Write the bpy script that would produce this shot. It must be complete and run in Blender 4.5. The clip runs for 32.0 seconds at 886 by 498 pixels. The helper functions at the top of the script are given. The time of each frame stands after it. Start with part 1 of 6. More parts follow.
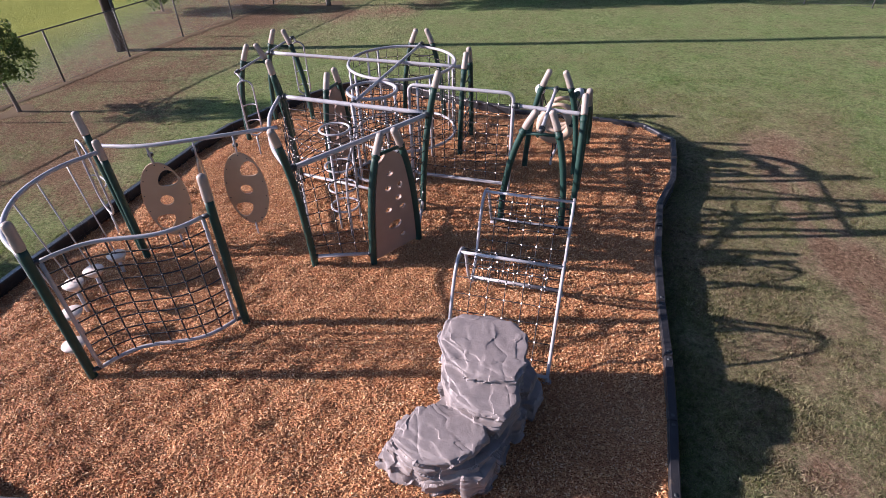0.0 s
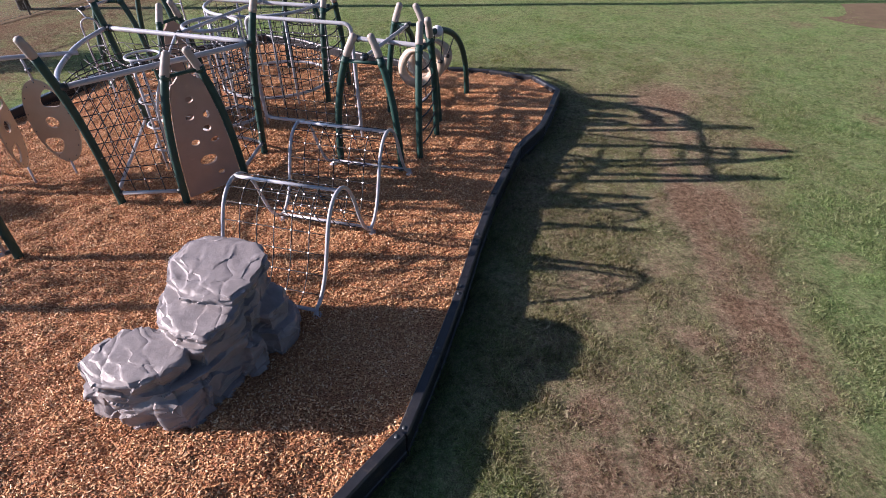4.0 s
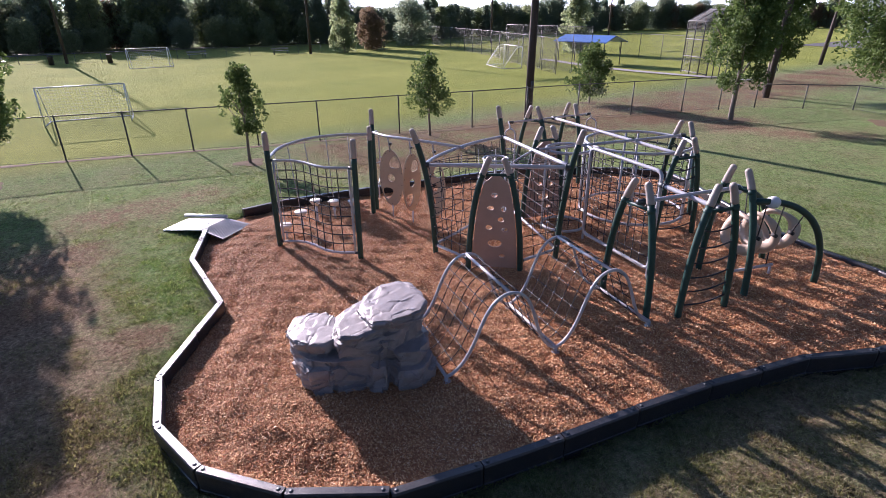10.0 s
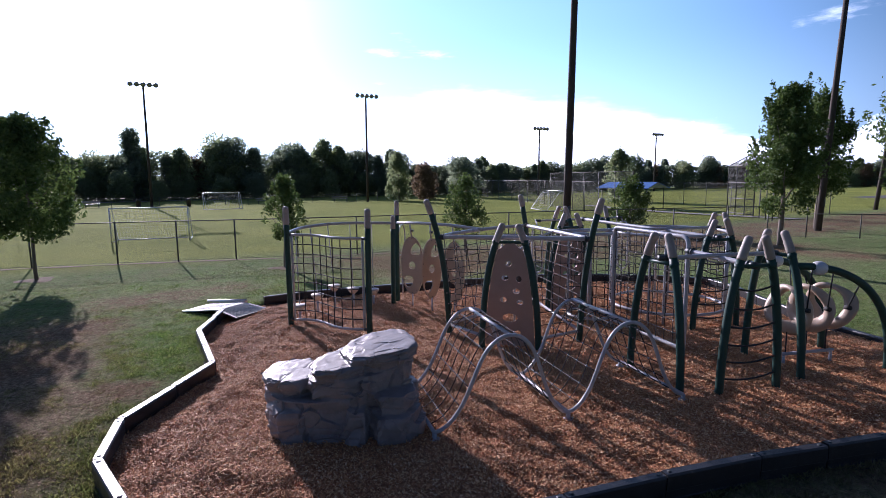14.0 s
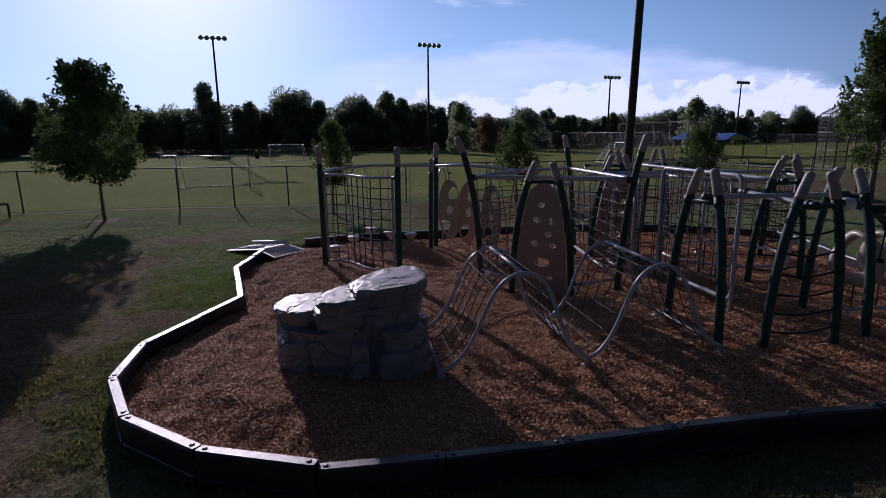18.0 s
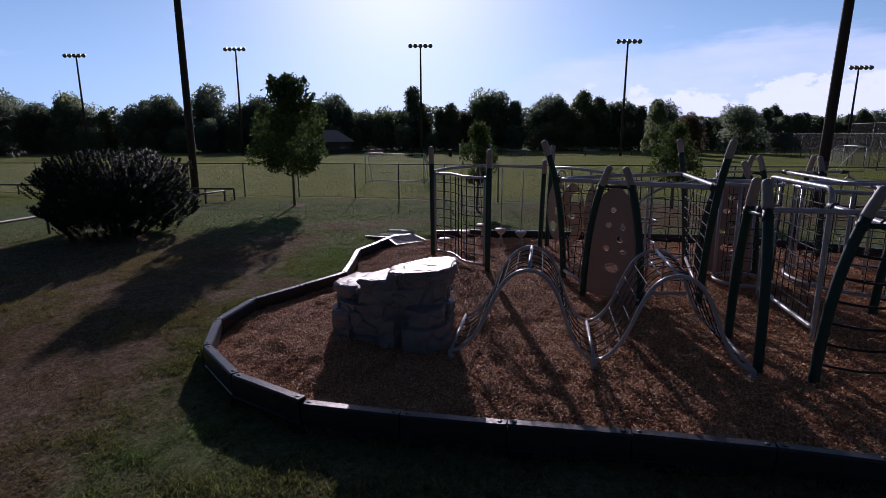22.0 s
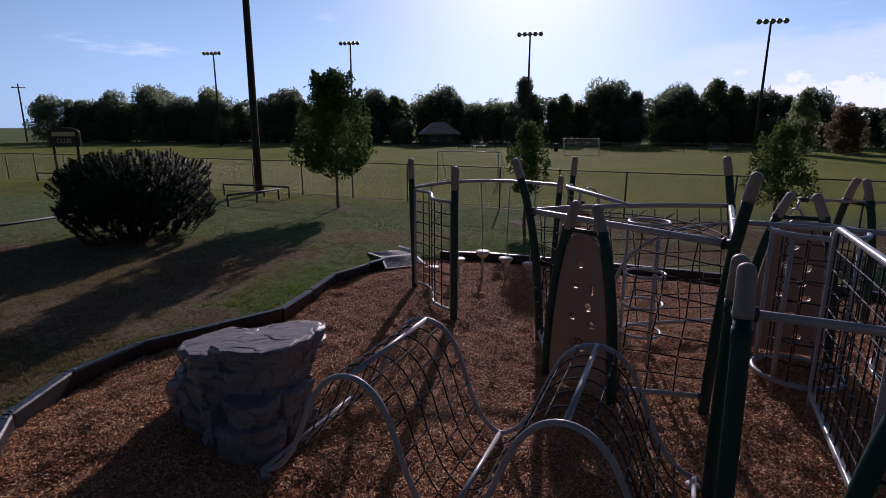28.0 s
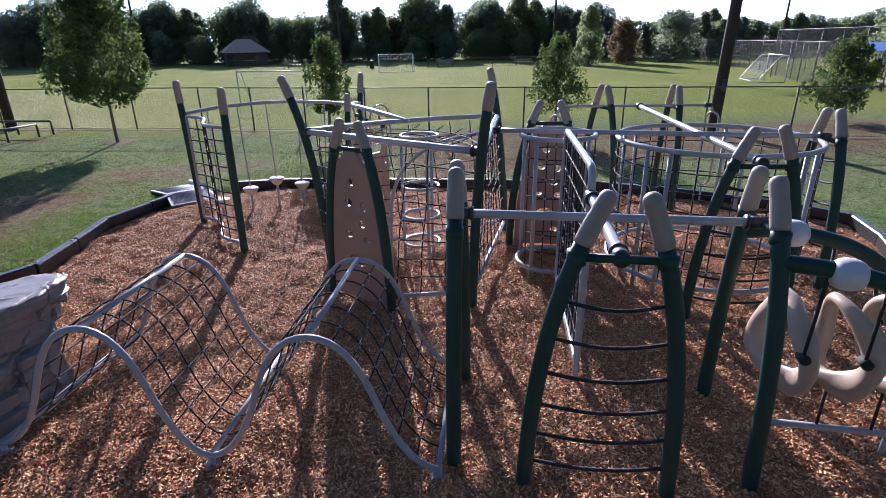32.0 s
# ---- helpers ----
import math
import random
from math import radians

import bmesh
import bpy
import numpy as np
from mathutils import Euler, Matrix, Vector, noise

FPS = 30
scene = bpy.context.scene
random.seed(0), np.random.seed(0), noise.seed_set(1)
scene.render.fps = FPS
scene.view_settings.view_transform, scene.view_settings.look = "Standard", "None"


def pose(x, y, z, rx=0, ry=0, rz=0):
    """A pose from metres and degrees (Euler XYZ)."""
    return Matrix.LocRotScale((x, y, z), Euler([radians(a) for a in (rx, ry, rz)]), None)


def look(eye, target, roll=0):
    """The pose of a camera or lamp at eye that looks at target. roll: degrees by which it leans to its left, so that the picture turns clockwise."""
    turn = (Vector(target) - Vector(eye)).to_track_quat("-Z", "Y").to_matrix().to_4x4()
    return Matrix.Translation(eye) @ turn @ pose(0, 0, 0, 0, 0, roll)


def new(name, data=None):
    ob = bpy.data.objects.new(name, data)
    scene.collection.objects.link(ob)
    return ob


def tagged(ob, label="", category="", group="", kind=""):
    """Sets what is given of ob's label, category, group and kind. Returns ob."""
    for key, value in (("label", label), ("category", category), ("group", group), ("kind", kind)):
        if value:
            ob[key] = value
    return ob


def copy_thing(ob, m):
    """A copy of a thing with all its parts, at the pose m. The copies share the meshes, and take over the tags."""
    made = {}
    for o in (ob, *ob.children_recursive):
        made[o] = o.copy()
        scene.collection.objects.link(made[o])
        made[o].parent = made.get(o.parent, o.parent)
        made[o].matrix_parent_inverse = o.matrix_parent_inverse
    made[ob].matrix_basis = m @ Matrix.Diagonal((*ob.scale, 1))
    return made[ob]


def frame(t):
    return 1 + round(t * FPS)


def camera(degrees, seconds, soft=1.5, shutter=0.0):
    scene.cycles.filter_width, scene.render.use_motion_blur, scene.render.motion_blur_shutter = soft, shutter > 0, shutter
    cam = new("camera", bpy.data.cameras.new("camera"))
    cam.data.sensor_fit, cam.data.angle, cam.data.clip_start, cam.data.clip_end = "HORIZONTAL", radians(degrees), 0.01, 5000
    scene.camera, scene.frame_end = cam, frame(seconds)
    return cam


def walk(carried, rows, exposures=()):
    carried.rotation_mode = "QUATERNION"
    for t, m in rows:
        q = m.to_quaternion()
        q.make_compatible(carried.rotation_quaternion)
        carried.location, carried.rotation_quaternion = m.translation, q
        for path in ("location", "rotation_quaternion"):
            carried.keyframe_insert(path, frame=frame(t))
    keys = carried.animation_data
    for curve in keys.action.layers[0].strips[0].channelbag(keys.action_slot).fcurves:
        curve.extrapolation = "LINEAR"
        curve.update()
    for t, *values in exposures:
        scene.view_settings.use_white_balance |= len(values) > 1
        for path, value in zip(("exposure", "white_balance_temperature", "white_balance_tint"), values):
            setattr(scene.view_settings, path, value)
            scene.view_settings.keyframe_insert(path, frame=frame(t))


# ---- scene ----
cam = camera(79.0, 32.0, 0.8)
PATH = [
    (0, (3.607, 1.427, 6.21), (3.487, 3.031, 5.021), -1.2),
    (0.5, (4.023, 1.207, 6.168), (3.913, 2.792, 4.953), -0.8),
    (1, (4.332, 0.914, 5.91), (4.218, 2.504, 4.703), -1.2),
    (1.5, (4.534, 0.698, 5.724), (4.467, 2.287, 4.512), -0.9),
    (2, (4.847, 1.14, 5.513), (4.814, 2.73, 4.3), -0.8),
    (2.5, (5.16, 1.184, 5.239), (5.143, 2.776, 4.029), -1.1),
    (3, (5.428, 1.219, 5.016), (5.418, 2.816, 3.813), -0.8),
    (3.5, (5.906, 1.406, 4.924), (5.87, 3.006, 3.725), -1.7),
    (4, (6.684, 1.615, 4.955), (6.579, 3.208, 3.75), -0.6),
    (4.5, (7.452, 1.641, 4.818), (7.339, 3.238, 3.619), -0.5),
    (6.5, (9.919, 2.3, 4.934), (9.276, 3.771, 3.741), -1.0),
    (7, (9.904, 2.285, 4.813), (9.033, 3.64, 3.627), -1.1),
    (7.5, (9.761, 2.15, 4.747), (8.628, 3.573, 3.918), -1.4),
    (8, (9.579, 1.97, 4.958), (8.396, 3.368, 4.154), -0.6),
    (8.5, (9.705, 2.126, 4.927), (8.476, 3.494, 4.141), -1.1),
    (9, (9.908, 2.402, 5.056), (8.583, 3.664, 4.249), -0.7),
    (9.5, (10.065, 2.649, 5.11), (8.635, 3.792, 4.305), -1.0),
    (10, (10.16, 2.815, 5.153), (8.654, 3.855, 4.347), -0.8),
    (10.5, (10.24, 3.012, 5.177), (8.699, 3.999, 4.37), -0.8),
    (11, (10.297, 3.271, 5.189), (8.737, 4.224, 4.377), -0.8),
    (11.5, (10.393, 3.513, 4.974), (8.818, 4.441, 4.162), -0.8),
    (12, (10.456, 3.647, 4.62), (8.879, 4.566, 3.804), -0.7),
    (12.5, (10.478, 3.647, 4.27), (8.864, 4.582, 3.549), -0.6),
    (13, (10.526, 3.538, 3.827), (8.852, 4.501, 3.306), -0.7),
    (13.5, (10.567, 3.467, 3.53), (8.853, 4.449, 3.218), -0.6),
    (15.5, (10.06, 3.98, 3.20), (8.33, 4.93, 2.98), -0.6),
    (16, (9.992, 4.07, 3.169), (8.284, 5.034, 2.779), -0.6),
    (16.5, (9.93, 4.106, 3.231), (8.223, 5.05, 2.79), -0.8),
    (17, (9.903, 3.996, 3.085), (8.193, 4.943, 2.663), -0.8),
    (17.5, (10.139, 4.136, 3.092), (8.419, 5.063, 2.665), -1.1),
    (18, (10.487, 4.315, 2.992), (8.676, 5.053, 2.574), -0.7),
    (18.5, (11.079, 4.324, 2.983), (9.194, 4.845, 2.566), -0.4),
    (19, (11.626, 4.414, 2.988), (9.678, 4.587, 2.57), -0.7),
    (19.5, (11.854, 4.509, 3.032), (9.898, 4.513, 2.615), -0.6),
    (20, (12.045, 4.771, 3.064), (10.088, 4.757, 2.652), -0.4),
    (20.5, (11.956, 5.136, 3.036), (10.0, 5.13, 2.621), -0.6),
    (21, (11.872, 5.582, 3.001), (9.915, 5.592, 2.586), -0.4),
    (21.5, (11.828, 6.023, 3.011), (9.872, 6.044, 2.598), -0.4),
    (22, (11.749, 6.399, 3.047), (9.793, 6.437, 2.634), -0.4),
    (22.5, (11.639, 6.846, 3.058), (9.683, 6.891, 2.645), -0.3),
    (23, (11.619, 7.429, 3.089), (9.663, 7.477, 2.677), -0.2),
    (23.5, (11.686, 8.128, 3.099), (9.73, 8.171, 2.687), -0.1),
    (24, (11.806, 8.794, 3.098), (9.85, 8.744, 2.686), -0.1),
    (24.5, (11.945, 9.363, 3.137), (9.998, 9.17, 2.725), -0.1),
    (25, (11.933, 9.61, 3.178), (10.003, 9.289, 2.767), -0.2),
    (25.5, (11.59, 9.571, 3.239), (9.664, 9.222, 2.826), -0.0),
    (26, (11.237, 9.512, 3.272), (9.317, 9.13, 2.859), -0.0),
    (26.5, (10.736, 9.352, 3.265), (8.818, 8.961, 2.853), 0.1),
    (28.5, (8.742, 9.337, 3.444), (6.847, 8.927, 2.955), -0.4),
    (29, (8.792, 9.17, 3.443), (6.957, 8.818, 2.731), -0.4),
    (29.5, (8.946, 9.12, 3.428), (7.09, 8.93, 2.706), -0.6),
    (30, (9.05, 9.098, 3.407), (7.185, 9.051, 2.686), -0.4),
    (30.5, (8.966, 9.069, 3.4), (7.102, 9.126, 2.678), -0.7),
    (31, (8.907, 9.109, 3.38), (7.044, 9.228, 2.662), -0.5),
    (31.5, (8.889, 9.5, 3.348), (7.028, 9.668, 2.635), -0.4),
    (32, (8.946, 10.145, 3.38), (7.092, 10.345, 2.658), -0.9),
]
EXPOSURES = [(0, 1.26, 5850, 30), (4, 1.33, 5800, 26), (7, 1.52, 5700, 27), (9, 1.46, 5600, 33), (12, 1.46, 5600, 34), (13, 1.5, 5250, 35), (13.6, 1.1, 5300, 31), (15.2, -0.46, 5250, 29), (16, -0.83, 5250, 33),
             (20, -0.78, 5400, 33), (26.5, -0.78, 5550, 31), (28.5, -0.66, 5650, 33), (29, -0.62, 5650, 33), (30, 0.22, 5450, 30), (31, 0.78, 5350, 26), (32, 1.18, 5250, 26)]
walk(cam, [(t, look(eye, target, roll)) for t, eye, target, roll in PATH], EXPOSURES)


# ---------- world, sun ----------
SUN_EL, SUN_ROT = 19.4, 267.0
VEIL_AZ, VEIL_TOP, VEIL_FALL = 0.52, 0.16, 0.36
world = bpy.data.worlds.new("sky")
scene.world = world
world.use_nodes = True
wn, wl = world.node_tree.nodes, world.node_tree.links
wn.clear()
sky = wn.new("ShaderNodeTexSky")
sky.sky_type = "NISHITA"
sky.sun_disc = False
sky.sun_elevation, sky.sun_rotation = radians(SUN_EL), radians(SUN_ROT)
sky.air_density, sky.dust_density, sky.ozone_density = 1.0, 0.8, 3.0
SUN_DIR = Vector((math.sin(radians(SUN_ROT)) * math.cos(radians(SUN_EL)), math.cos(radians(SUN_ROT)) * math.cos(radians(SUN_EL)), math.sin(radians(SUN_EL))))


def w_math(op, a, b=0.0, c=None):
    n = wn.new("ShaderNodeMath")
    n.operation = op
    for k, q in enumerate((a, b) if c is None else (a, b, c)):
        if isinstance(q, (int, float)):
            n.inputs[k].default_value = q
        else:
            wl.new(q, n.inputs[k])
    return n.outputs[0]


def w_range(v, a, b, lo=0.0, hi=1.0):
    n = wn.new("ShaderNodeMapRange")
    n.interpolation_type = "SMOOTHSTEP"
    for k, q in (("From Min", a), ("From Max", b), ("To Min", lo), ("To Max", hi)):
        n.inputs[k].default_value = q
    wl.new(v, n.inputs["Value"])
    return n.outputs["Result"]


def w_noise(vec, scale, detail, rough):
    n = wn.new("ShaderNodeTexNoise")
    n.inputs["Scale"].default_value, n.inputs["Detail"].default_value, n.inputs["Roughness"].default_value = scale, detail, rough
    wl.new(vec, n.inputs["Vector"])
    return n.outputs["Fac"]


def w_mix(fac, a, b):
    n = wn.new("ShaderNodeMix")
    n.data_type = "RGBA"
    wl.new(fac, n.inputs["Factor"])
    wl.new(a, n.inputs["A"])
    n.inputs["B"].default_value = (*b, 1)
    return n.outputs["Result"]


wc = wn.new("ShaderNodeTexCoord")
wsep = wn.new("ShaderNodeSeparateXYZ")
wl.new(wc.outputs["Generated"], wsep.inputs[0])
# cosine of the angle to the sun, for the brightening of hazy air towards it
wdot = wn.new("ShaderNodeVectorMath")
wdot.operation = "DOT_PRODUCT"
wdot.inputs[1].default_value = SUN_DIR
wl.new(wc.outputs["Generated"], wdot.inputs[0])
sunward = w_range(wdot.outputs["Value"], 0.1, 1.0)
glow = w_math("POWER", w_math("MAXIMUM", wdot.outputs["Value"], 0.0), 38.0)
wscale = wn.new("ShaderNodeVectorMath")
wscale.operation = "SCALE"
wl.new(sky.outputs["Color"], wscale.inputs[0])
wl.new(w_math("MULTIPLY_ADD", sunward, 0.70, 0.46), wscale.inputs["Scale"])
col = w_mix(w_math("MULTIPLY", w_range(wsep.outputs["Z"], 0.26, -0.02, 0.0, 0.55), w_math("MULTIPLY_ADD", sunward, 0.85, 0.15)), wscale.outputs["Vector"], (22.0, 29.0, 34.5))
col = w_mix(w_math("MULTIPLY", w_range(wsep.outputs["Z"], 0.75, 0.08, 0.0, 0.42), sunward), col, (15.5, 28.0, 38.5))
col = w_mix(w_math("MULTIPLY", glow, 0.5), col, (46.0, 46.0, 45.0))
# azimuth from the west and height, in which the clouds are drawn
waz = w_math("ARCTAN2", wsep.outputs["Y"], w_math("MULTIPLY", wsep.outputs["X"], -1.0))
wcomb = wn.new("ShaderNodeCombineXYZ")
wl.new(w_math("MULTIPLY", waz, 1.0), wcomb.inputs["X"])
wl.new(w_math("MULTIPLY", wsep.outputs["Z"], 4.5), wcomb.inputs["Y"])
wv = wcomb.outputs["Vector"]
wisp = w_math("MULTIPLY", w_range(w_noise(wv, 3.2, 9, 0.6), 0.60, 0.78), 0.65)
col = w_mix(wisp, col, (34.0, 34.0, 35.0))
# broad veil of high cloud in the north-west, domed, with a ragged edge
dome = w_math("SUBTRACT", VEIL_TOP, w_math("MULTIPLY", w_math("POWER", w_math("SUBTRACT", waz, VEIL_AZ), 2.0), VEIL_FALL))
dome = w_math("ADD", dome, w_math("MULTIPLY", w_math("SUBTRACT", w_noise(wv, 6.0, 9, 0.62), 0.5), 0.07))
veil = w_math("MULTIPLY", w_range(w_math("SUBTRACT", dome, wsep.outputs["Z"]), 0.0, 0.03), w_range(waz, 0.08, 0.3))
veil = w_math("MULTIPLY", veil, w_math("MULTIPLY_ADD", w_noise(wv, 7.0, 8, 0.6), 0.7, 0.16))
col = w_mix(veil, col, (27.5, 28.5, 31.0))
# heaped clouds low over the trees
wcomb2 = wn.new("ShaderNodeCombineXYZ")
wl.new(w_math("MULTIPLY", waz, 1.0), wcomb2.inputs["X"])
wl.new(w_math("MULTIPLY", wsep.outputs["Z"], 1.3), wcomb2.inputs["Y"])
heap = w_noise(wcomb2.outputs["Vector"], 15.0, 9, 0.62)
heap = w_math("ADD", heap, w_math("MULTIPLY", w_math("SUBTRACT", 0.072, wsep.outputs["Z"]), 5.5))
heap = w_math("MULTIPLY", w_range(heap, 0.50, 0.57), w_math("MULTIPLY", w_range(waz, 0.18, 0.36), w_range(waz, 1.5, 1.1)))
col = w_mix(w_math("MULTIPLY", heap, 0.7), col, (32.0, 32.5, 34.0))
wb = wn.new("ShaderNodeBackground")
wb.inputs["Strength"].default_value = 0.05
wl.new(col, wb.inputs["Color"])
wo = wn.new("ShaderNodeOutputWorld")
wl.new(wb.outputs["Background"], wo.inputs["Surface"])

sun = bpy.data.lights.new("sun", "SUN")
sun.energy, sun.angle, sun.color = 5.0, radians(0.6), (1.0, 0.86, 0.7)
sun_ob = new("sun", sun)
_d = Vector((math.sin(radians(SUN_ROT)), math.cos(radians(SUN_ROT)), math.tan(radians(SUN_EL))))
sun_ob.matrix_world = look(_d * 60, (0, 0, 0))


# ---------- materials ----------
def ramp_node(nt, fac, stops):
    r = nt.nodes.new("ShaderNodeValToRGB")
    while len(r.color_ramp.elements) < len(stops):
        r.color_ramp.elements.new(0.5)
    for e, (p, c) in zip(r.color_ramp.elements, stops):
        e.position, e.color = p, (*c, 1)
    nt.links.new(fac, r.inputs["Fac"])
    return r.outputs["Color"]


def noise_node(nt, vec, scale, detail=5.0, rough=0.55, stretch=None):
    if stretch:
        m = nt.nodes.new("ShaderNodeMapping")
        m.inputs["Scale"].default_value = stretch
        nt.links.new(vec, m.inputs["Vector"])
        vec = m.outputs["Vector"]
    n = nt.nodes.new("ShaderNodeTexNoise")
    n.inputs["Scale"].default_value, n.inputs["Detail"].default_value = scale, detail
    n.inputs["Roughness"].default_value = rough
    nt.links.new(vec, n.inputs["Vector"])
    return n.outputs["Fac"]


def mix_node(nt, fac, a, b, mode="MIX"):
    m = nt.nodes.new("ShaderNodeMix")
    m.data_type, m.blend_type = "RGBA", mode
    for sock, v in (("Factor", fac), ("A", a), ("B", b)):
        if isinstance(v, (int, float)):
            m.inputs[sock].default_value = v
        elif isinstance(v, tuple):
            m.inputs[sock].default_value = (*v, 1)
        else:
            nt.links.new(v, m.inputs[sock])
    return m.outputs["Result"]


def material(name, rough=0.6, metal=0.0, spec=0.5):
    m = bpy.data.materials.new(name)
    m.use_nodes = True
    nt = m.node_tree
    b = nt.nodes["Principled BSDF"]
    b.inputs["Roughness"].default_value, b.inputs["Metallic"].default_value = rough, metal
    b.inputs["Specular IOR Level"].default_value = spec
    return m, nt, b


def position(nt):
    return nt.nodes.new("ShaderNodeNewGeometry").outputs["Position"]


def obj_coord(nt):
    return nt.nodes.new("ShaderNodeTexCoord").outputs["Object"]


def bump(nt, b, height, strength=0.3, dist=0.02):
    n = nt.nodes.new("ShaderNodeBump")
    n.inputs["Strength"].default_value, n.inputs["Distance"].default_value = strength, dist
    nt.links.new(height, n.inputs["Height"])
    nt.links.new(n.outputs["Normal"], b.inputs["Normal"])


def worn(name, c1, c2, rough=0.5, metal=0.0, scale=6.0, fine=60.0, bumps=0.1, spec=0.5, stretch=None, dirt=None):
    """A surface of two colours mixed by a coarse noise, with fine grain in the relief."""
    m, nt, b = material(name, rough, metal, spec)
    v = position(nt)
    n1 = noise_node(nt, v, scale, 6, 0.6, stretch)
    n2 = noise_node(nt, v, fine, 3, 0.6, stretch)
    col = ramp_node(nt, n1, [(0.3, c1), (0.7, c2)])
    col = mix_node(nt, 0.35, col, mix_node(nt, n2, c1, c2))
    if dirt:
        n3 = noise_node(nt, v, scale * 0.6, 8, 0.7)
        f = ramp_node(nt, n3, [(0.58, (0, 0, 0)), (0.72, (1, 1, 1))])
        col = mix_node(nt, f, col, dirt)
    nt.links.new(col, b.inputs["Base Color"])
    r = nt.nodes.new("ShaderNodeMapRange")
    r.inputs["To Min"].default_value, r.inputs["To Max"].default_value = max(0.03, rough - 0.12), min(1, rough + 0.12)
    nt.links.new(n1, r.inputs["Value"])
    nt.links.new(r.outputs["Result"], b.inputs["Roughness"])
    if bumps:
        bump(nt, b, n2, bumps, 0.01)
    return m


M_GREEN = worn("green_post_paint", (0.014, 0.045, 0.037), (0.019, 0.059, 0.048), 0.5, 0.0, 5, 90, 0.06, 0.32)
M_CAP = worn("tan_cap_plastic", (0.28, 0.24, 0.208), (0.36, 0.312, 0.272), 0.55, 0.0, 7, 120, 0.15)
M_PIPE = worn("pale_grey_pipe_paint", (0.33, 0.333, 0.355), (0.43, 0.43, 0.45), 0.3, 0.0, 5, 90, 0.05)
M_BRACKET = worn("dark_cast_bracket", (0.03, 0.04, 0.045), (0.06, 0.07, 0.075), 0.45, 0.3, 9, 90, 0.1)
M_ROPE = worn("black_rope", (0.012, 0.012, 0.013), (0.03, 0.03, 0.032), 0.75, 0.0, 40, 300, 0.5)
M_CLAMP = worn("aluminium_clamp", (0.38, 0.38, 0.39), (0.5, 0.5, 0.5), 0.42, 0.6, 20, 90, 0.05)
M_PANEL = worn("brown_climbing_panel", (0.29, 0.20, 0.16), (0.36, 0.255, 0.205), 0.5, 0.0, 4, 110, 0.3)
M_TAN = worn("tan_sheet_plastic", (0.42, 0.31, 0.21), (0.48, 0.36, 0.25), 0.45, 0.0, 5, 140, 0.1)
M_RING = worn("tan_moulded_plastic", (0.40, 0.31, 0.235), (0.48, 0.38, 0.295), 0.38, 0.0, 4, 100, 0.05)
M_BORDER = worn("black_plastic_timber", (0.014, 0.015, 0.018), (0.03, 0.031, 0.036), 0.36, 0.0, 7, 140, 0.3, dirt=(0.09, 0.075, 0.06))
M_STEP = worn("pale_step_disc", (0.52, 0.46, 0.42), (0.62, 0.56, 0.5), 0.6, 0.0, 9, 90, 0.2)
M_BALL = worn("pale_ball_joint", (0.55, 0.57, 0.60), (0.64, 0.65, 0.68), 0.35, 0.0, 6, 90, 0.05)
M_RAMP = worn("pale_ramp_plate", (0.50, 0.50, 0.50), (0.66, 0.66, 0.66), 0.45, 0.2, 4, 60, 0.4)
M_RAMPDARK = worn("ribbed_grey_ramp_plate", (0.22, 0.22, 0.23), (0.32, 0.32, 0.33), 0.5, 0.2, 4, 60, 0.4)
M_BARK = worn("grey_bark", (0.15, 0.12, 0.095), (0.27, 0.225, 0.18), 0.9, 0.0, 5, 30, 0.8, stretch=(1, 1, 0.25))
M_POLE = worn("creosoted_wood_pole", (0.030, 0.022, 0.018), (0.075, 0.055, 0.042), 0.85, 0.0, 6, 30, 0.6, stretch=(1, 1, 0.08))
M_GALV = worn("weathered_galvanised_steel", (0.07, 0.072, 0.07), (0.13, 0.13, 0.125), 0.6, 0.3, 4, 60, 0.1)
M_LAMP = worn("grey_lamp_housing", (0.18, 0.18, 0.18), (0.3, 0.3, 0.3), 0.4, 0.6, 6, 60, 0.1)
M_GOAL = worn("white_goal_tube", (0.7, 0.7, 0.7), (0.8, 0.8, 0.8), 0.4, 0.0, 6, 60, 0.05)
M_DIRT = worn("bare_soil", (0.11, 0.083, 0.054), (0.185, 0.142, 0.092), 0.95, 0.0, 2.2, 40, 0.6, 0.04)
M_CONC = worn("pale_concrete", (0.22, 0.21, 0.19), (0.32, 0.30, 0.275), 0.85, 0.0, 1.5, 40, 0.3)
M_TARMAC = worn("worn_grey_tarmac", (0.085, 0.083, 0.085), (0.14, 0.136, 0.135), 0.9, 0.0, 0.4, 30, 0.3, 0.2)
M_WALLB = worn("brown_shed_boards", (0.08, 0.06, 0.045), (0.13, 0.10, 0.07), 0.8, 0.0, 3, 40, 0.3)
M_ROOF = worn("light_shed_roof", (0.48, 0.38, 0.28), (0.60, 0.49, 0.37), 0.6, 0.0, 3, 40, 0.3)
M_BLUE = worn("blue_roof_sheet", (0.05, 0.11, 0.32), (0.07, 0.15, 0.40), 0.4, 0.0, 2, 30, 0.1)
M_WHITEWALL = worn("pale_building_wall", (0.60, 0.59, 0.56), (0.72, 0.71, 0.68), 0.8, 0.0, 0.6, 12, 0.1)
M_SIGN = worn("dark_sign_board", (0.03, 0.025, 0.02), (0.06, 0.045, 0.035), 0.7, 0.0, 3, 30, 0.3)
